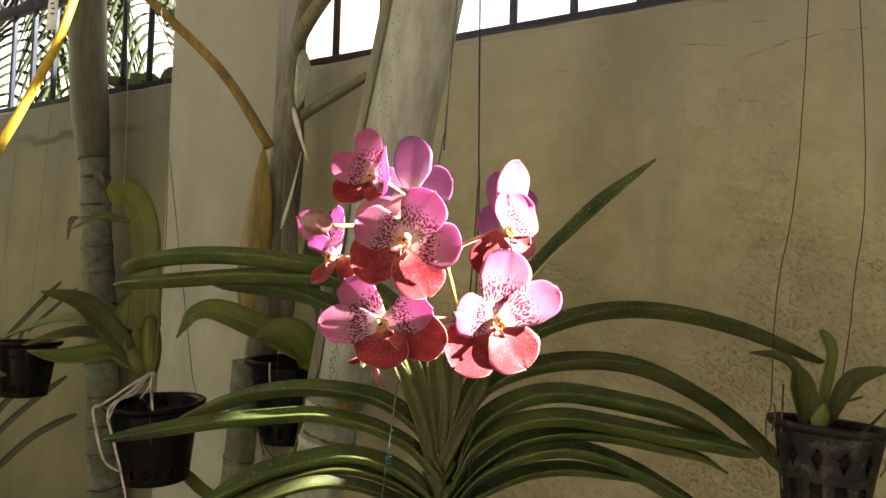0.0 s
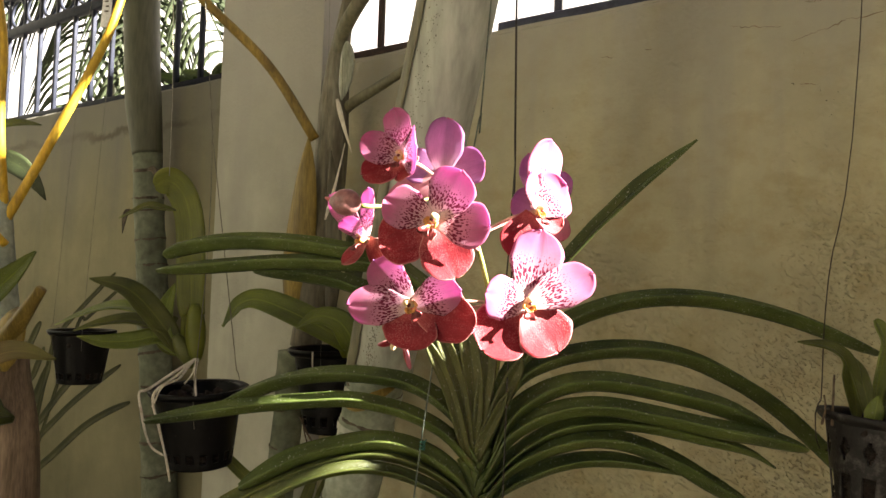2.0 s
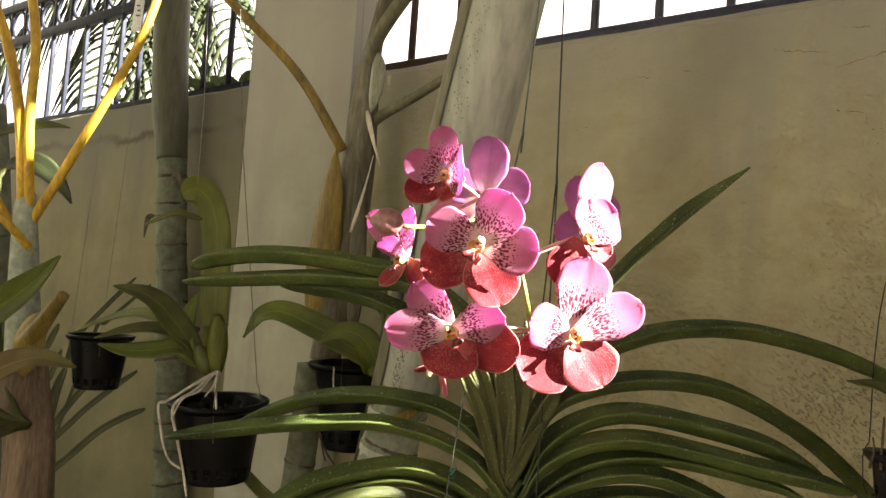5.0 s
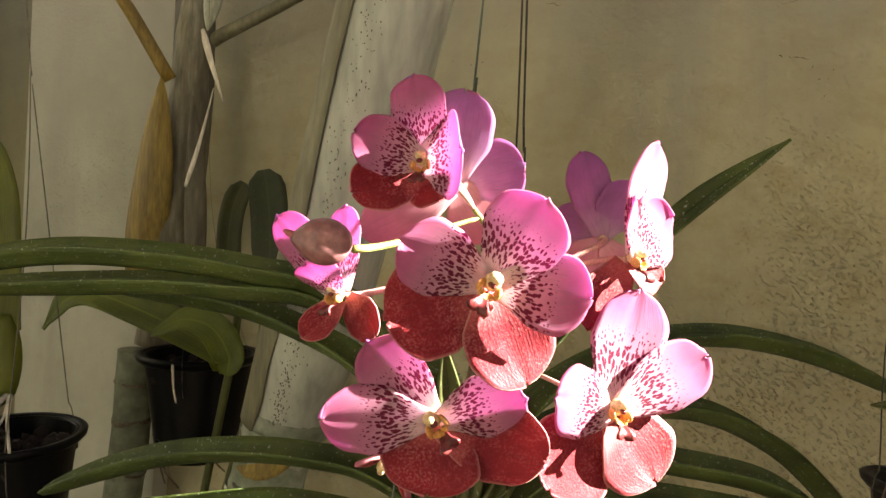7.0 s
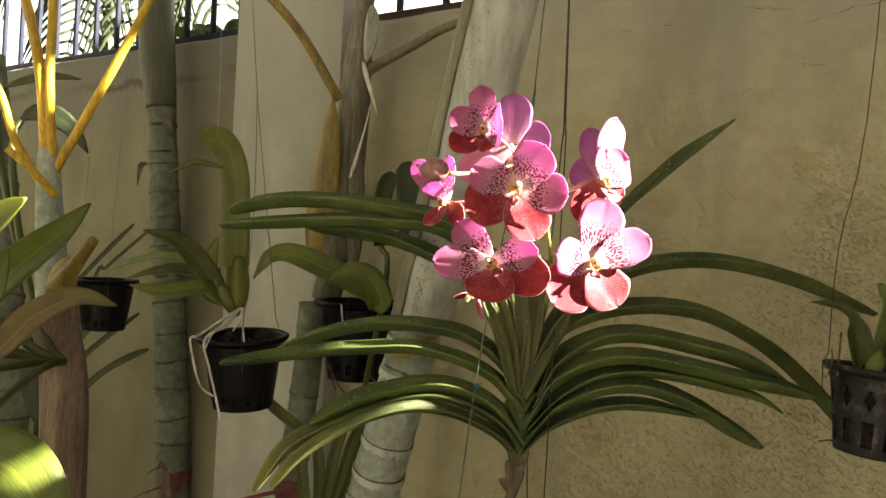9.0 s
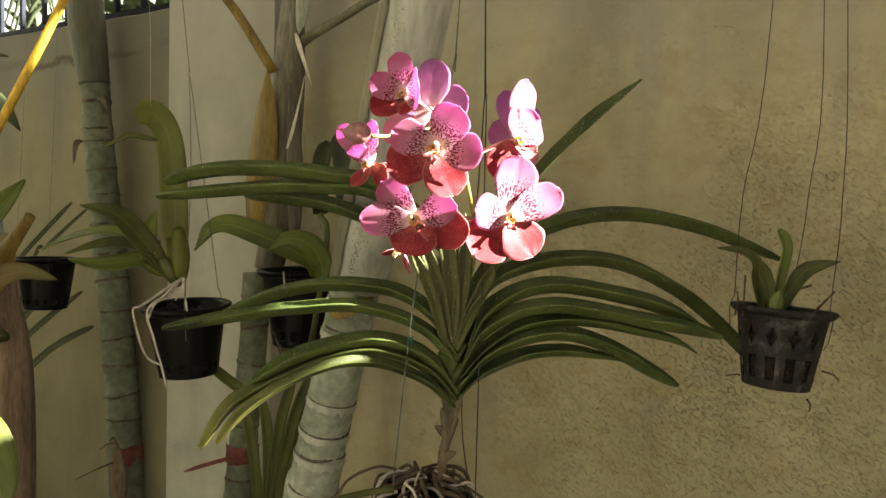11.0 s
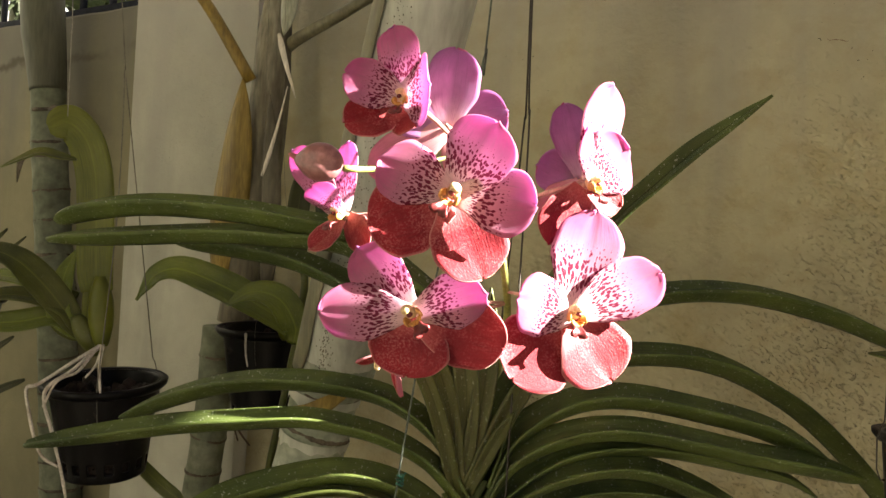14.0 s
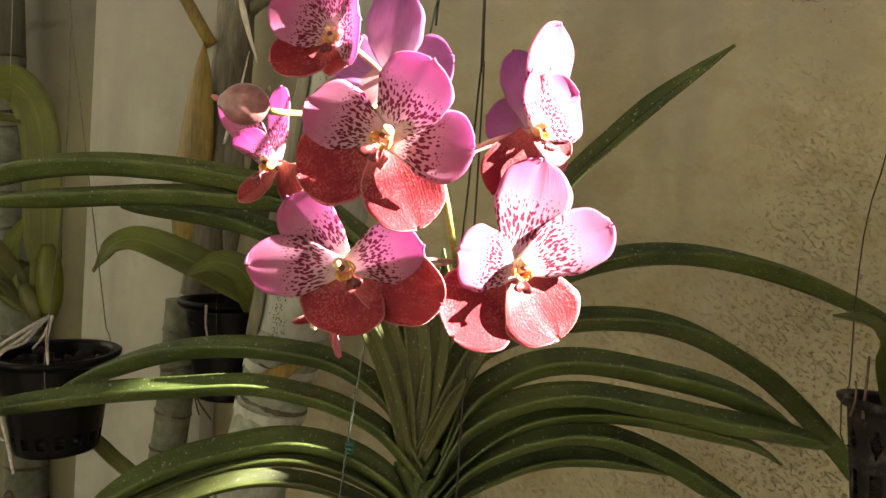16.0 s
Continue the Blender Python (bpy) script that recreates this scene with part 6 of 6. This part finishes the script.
flower((-0.0524, 0.6400, 1.5023), (-0.70, -0.65, 0.10), ((D, (-1.1, 5.5, 41.3), 23), (S, (15.6, -12.8, -16.4), 20, 0), (S, (-17.6, -3.0, -19.8), 19),
        (P, (-32.1, 5.5, 34.8), 25), (P, (-16.7, -11.2, 14.2), 26)), 18, (0.025, 0.660, 1.518), size=0.8)
flower((-0.0241, 0.6550, 1.4251), (-0.40, -0.30, -0.80), ((P, (-10.9, 2.5, 13.3), 12), (S, (-18.7, -0.8, -5.2), 9, 0, 0.4), (S, (8.3, -4.2, -22.5), 10, 0, 0.5)), 19, (0.041, 0.700, 1.451), False)

# bud
bm = bmesh.new()
blob(bm, (0, 0, 0), (0.0115, 0.0092, 0.0098), sub=4)
for v in bm.verts:
    k, tip_part = math.atan2(v.co.z, v.co.y), max(0.0, -v.co.x / 0.0115)
    v.co.y *= 1 + 0.05 * math.cos(3 * k) - 0.10 * abs(math.sin(1.5 * k)) ** 12
    v.co.z *= 1 + 0.05 * math.cos(3 * k) - 0.10 * abs(math.sin(1.5 * k)) ** 12
    v.co.x -= 0.0030 * tip_part ** 10
bud = part("bud", bm, BUD, vanda, "dusky pink closed flower bud", pose(-0.0598, 0.604, 1.527, 0, 4, -8))
bm = bmesh.new()
blob(bm, (-0.0138, 0, 0.0012), (0.0044, 0.0020, 0.0016), Euler((0, 0.35, 0)).to_matrix().to_4x4(), 2)
part("bud_tip", bm, CRIMSON, bud, "pointed crimson bud tip")
bm = bmesh.new()
tube(bm, bezier(min(SPIKE, key=lambda p: (p - Vector((0.013, 0.650, 1.544))).length), (-0.008, 0.655, 1.536), (-0.03, 0.622, 1.525), (-0.048, 0.603, 1.5245), 10), lambda t: 0.0011 + 0.0007 * t, 7)
part("pedicel", bm, STALK, vanda, "pale yellow-green pedicel")
settle(vanda, STEM[0])

# its basket of roots, hung on wires
bask = thing("hanging_basket", "small black basket of brown orchid roots hung on three wires", "basket", at=(-0.004, 0.800, 1.050))
bm = bmesh.new()
pot_shell(bm, 0.052, 0.040, 0.095, 20, 72, net_holes)
bb = part("basket_body", bm, PLASTIC, bask)
so = bb.modifiers.new("wall", "SOLIDIFY")
so.thickness, so.offset = 0.0025, -1
bm = bmesh.new()
rnd = random.Random(5)
for k in range(60):
    a, r = rnd.uniform(0, 6.283), 0.045 * math.sqrt(rnd.random())
    s = rnd.uniform(0.006, 0.011)
    blob(bm, (r * math.cos(a), r * math.sin(a), 0.085 + 0.012 * rnd.random()), (s, s * 0.7, s * 0.6), sub=1, rough=0.3)
part("bark_filling", bm, MEDIUM, bask)
for k in range(46):
    a = rnd.uniform(0, 6.283)
    p0 = Vector((0.012 * math.cos(a), 0.012 * math.sin(a), 0.10 + 0.02 * rnd.random()))
    a2 = a + rnd.uniform(-0.9, 0.9)
    p1 = Vector((0.035 * math.cos(a2), 0.035 * math.sin(a2), 0.10 + 0.018 * rnd.random()))
    a3 = a2 + rnd.uniform(-0.5, 0.5)
    p2 = Vector((0.056 * math.cos(a3), 0.056 * math.sin(a3), 0.085 + 0.02 * rnd.random()))
    p3 = p2 + Vector((rnd.uniform(-0.01, 0.01), rnd.uniform(-0.01, 0.01), -rnd.uniform(0.02, 0.07)))
    bm = bmesh.new()
    rr = rnd.uniform(0.0014, 0.0027)
    tube(bm, through_points([p0, p1, p2, p3], 5), rr, 6)
    part("root", bm, ROOT if k % 5 == 0 else DARK_ROOT, bask)
base = Vector((-0.004, 0.800, 1.050))
for pts, r, mt in (([(-0.033, 0.760, 1.181), (-0.055, 0.757, 1.184), (-0.084, 0.753, 1.171), (-0.096, 0.750, 1.152)], 0.0018, DARK_ROOT), ([(-0.036, 0.760, 1.159), (-0.061, 0.755, 1.157), (-0.102, 0.750, 1.148)], 0.004, OLIVE),
                   ([(0.041, 0.770, 1.162), (0.060, 0.770, 1.149), (0.080, 0.770, 1.133)], 0.0018, DARK_ROOT), ([(-0.033, 0.770, 1.153), (-0.052, 0.760, 1.149), (-0.061, 0.750, 1.133)], 0.002, ROOT)):
    bm = bmesh.new()
    tube(bm, [Vector(p) - base for p in through_points(pts, 6)], r, 6)
    part("root", bm, mt, bask)
for pts, mt in (([(-0.037, 0.766, 1.150), (-0.035, 0.765, 1.187), (-0.015, 0.774, 1.393), (0.021, 0.782, 1.628), (0.026, 0.791, 1.704), (0.090, 0.800, 2.730)], PALE_STRING),
                ([(0.052, 0.765, 1.110), (0.053, 0.765, 1.137), (0.055, 0.774, 1.342), (0.057, 0.782, 1.574), (0.054, 0.791, 1.704), (0.038, 0.815, 2.730)], WIRE),
                ([(0.050, 0.838, 1.110), (0.049, 0.840, 1.131), (0.037, 0.832, 1.228), (0.046, 0.824, 1.411), (0.055, 0.816, 1.579), (0.054, 0.808, 1.709), (0.038, 0.825, 2.730)], WIRE)):
    bm = bmesh.new()
    tube(bm, [Vector(p) - base for p in through_points(pts, 4)], 0.0008, 5)
    part("hanging_wire", bm, mt, bask)
clip = Vector((0.054, 0.795, 1.790)) - base
bm = bmesh.new()
box(bm, clip + Vector((-0.005, -0.003, -0.004)), clip + Vector((0.005, 0.003, 0.010)))
bmesh.ops.bevel(bm, geom=bm.edges[:], offset=0.001, segments=1, affect="EDGES")
part("wire_clip", bm, PLASTIC, bask, "small dark plastic clip on the wire")
knot = Vector((-0.0215, 0.770, 1.320)) - base
bm = bmesh.new()
for k in range(3):
    c = knot + Vector((0, 0, 0.003 * (k - 1)))
    tube(bm, [c + Vector((0.0024 * math.cos(a), 0.0024 * math.sin(a), 0.0006 * math.sin(2 * a))) for a in (2 * math.pi * q / 10 for q in range(11))], 0.0008, 5)
tube(bm, [knot, knot + Vector((0.004, -0.002, 0.006))], 0.0006, 5)
part("string_knot", bm, GREEN_STRING, bask, "green nylon string knot")

# loose thread that hangs down to the lime leaf
thread = thing("thread", "thin pale thread hanging from the beam beside the pillar", "thread", at=(-0.409, 1.016, 1.600))
bm = bmesh.new()
tube(bm, [Vector(p) - Vector((-0.409, 1.016, 1.600)) for p in through_points([(-0.409, 1.018, 1.604), (-0.409, 1.016, 1.686), (-0.414, 1.018, 1.800), (-0.47, 1.045, 2.725)], 6)], 0.0004, 5)
part("strand", bm, STRING, thread)

# plant label hung by the grille
TAG = Vector((-0.788, 1.467, 1.965))
tag = thing("plant_label", "white plastic plant label with dark marks hung on string", "label", at=TAG)
bm = bmesh.new()
box(bm, (-0.012, -0.0008, 0.0), (0.012, 0.0008, 0.085))
bmesh.ops.bevel(bm, geom=bm.edges[:], offset=0.0006, segments=1, affect="EDGES")
part("label_plate", bm, LABEL_WHITE, tag)
for dx, z, w in ((0.001, 0.030, 0.010), (0.002, 0.040, 0.008), (-0.001, 0.050, 0.009)):
    bm = bmesh.new()
    box(bm, (dx - w / 2, -0.0016, z), (dx + w / 2, -0.0009, z + 0.003))
    part("label_mark", bm, BARK_SCAR, tag)
bm = bmesh.new()
tube(bm, [(0, 0, 0.080), (0.001, 0.03, 0.30), (0, 0.105, 0.765)], 0.0008, 5)
part("label_string", bm, STRING, tag)
tag.rotation_euler = (0, radians(4), radians(-14))
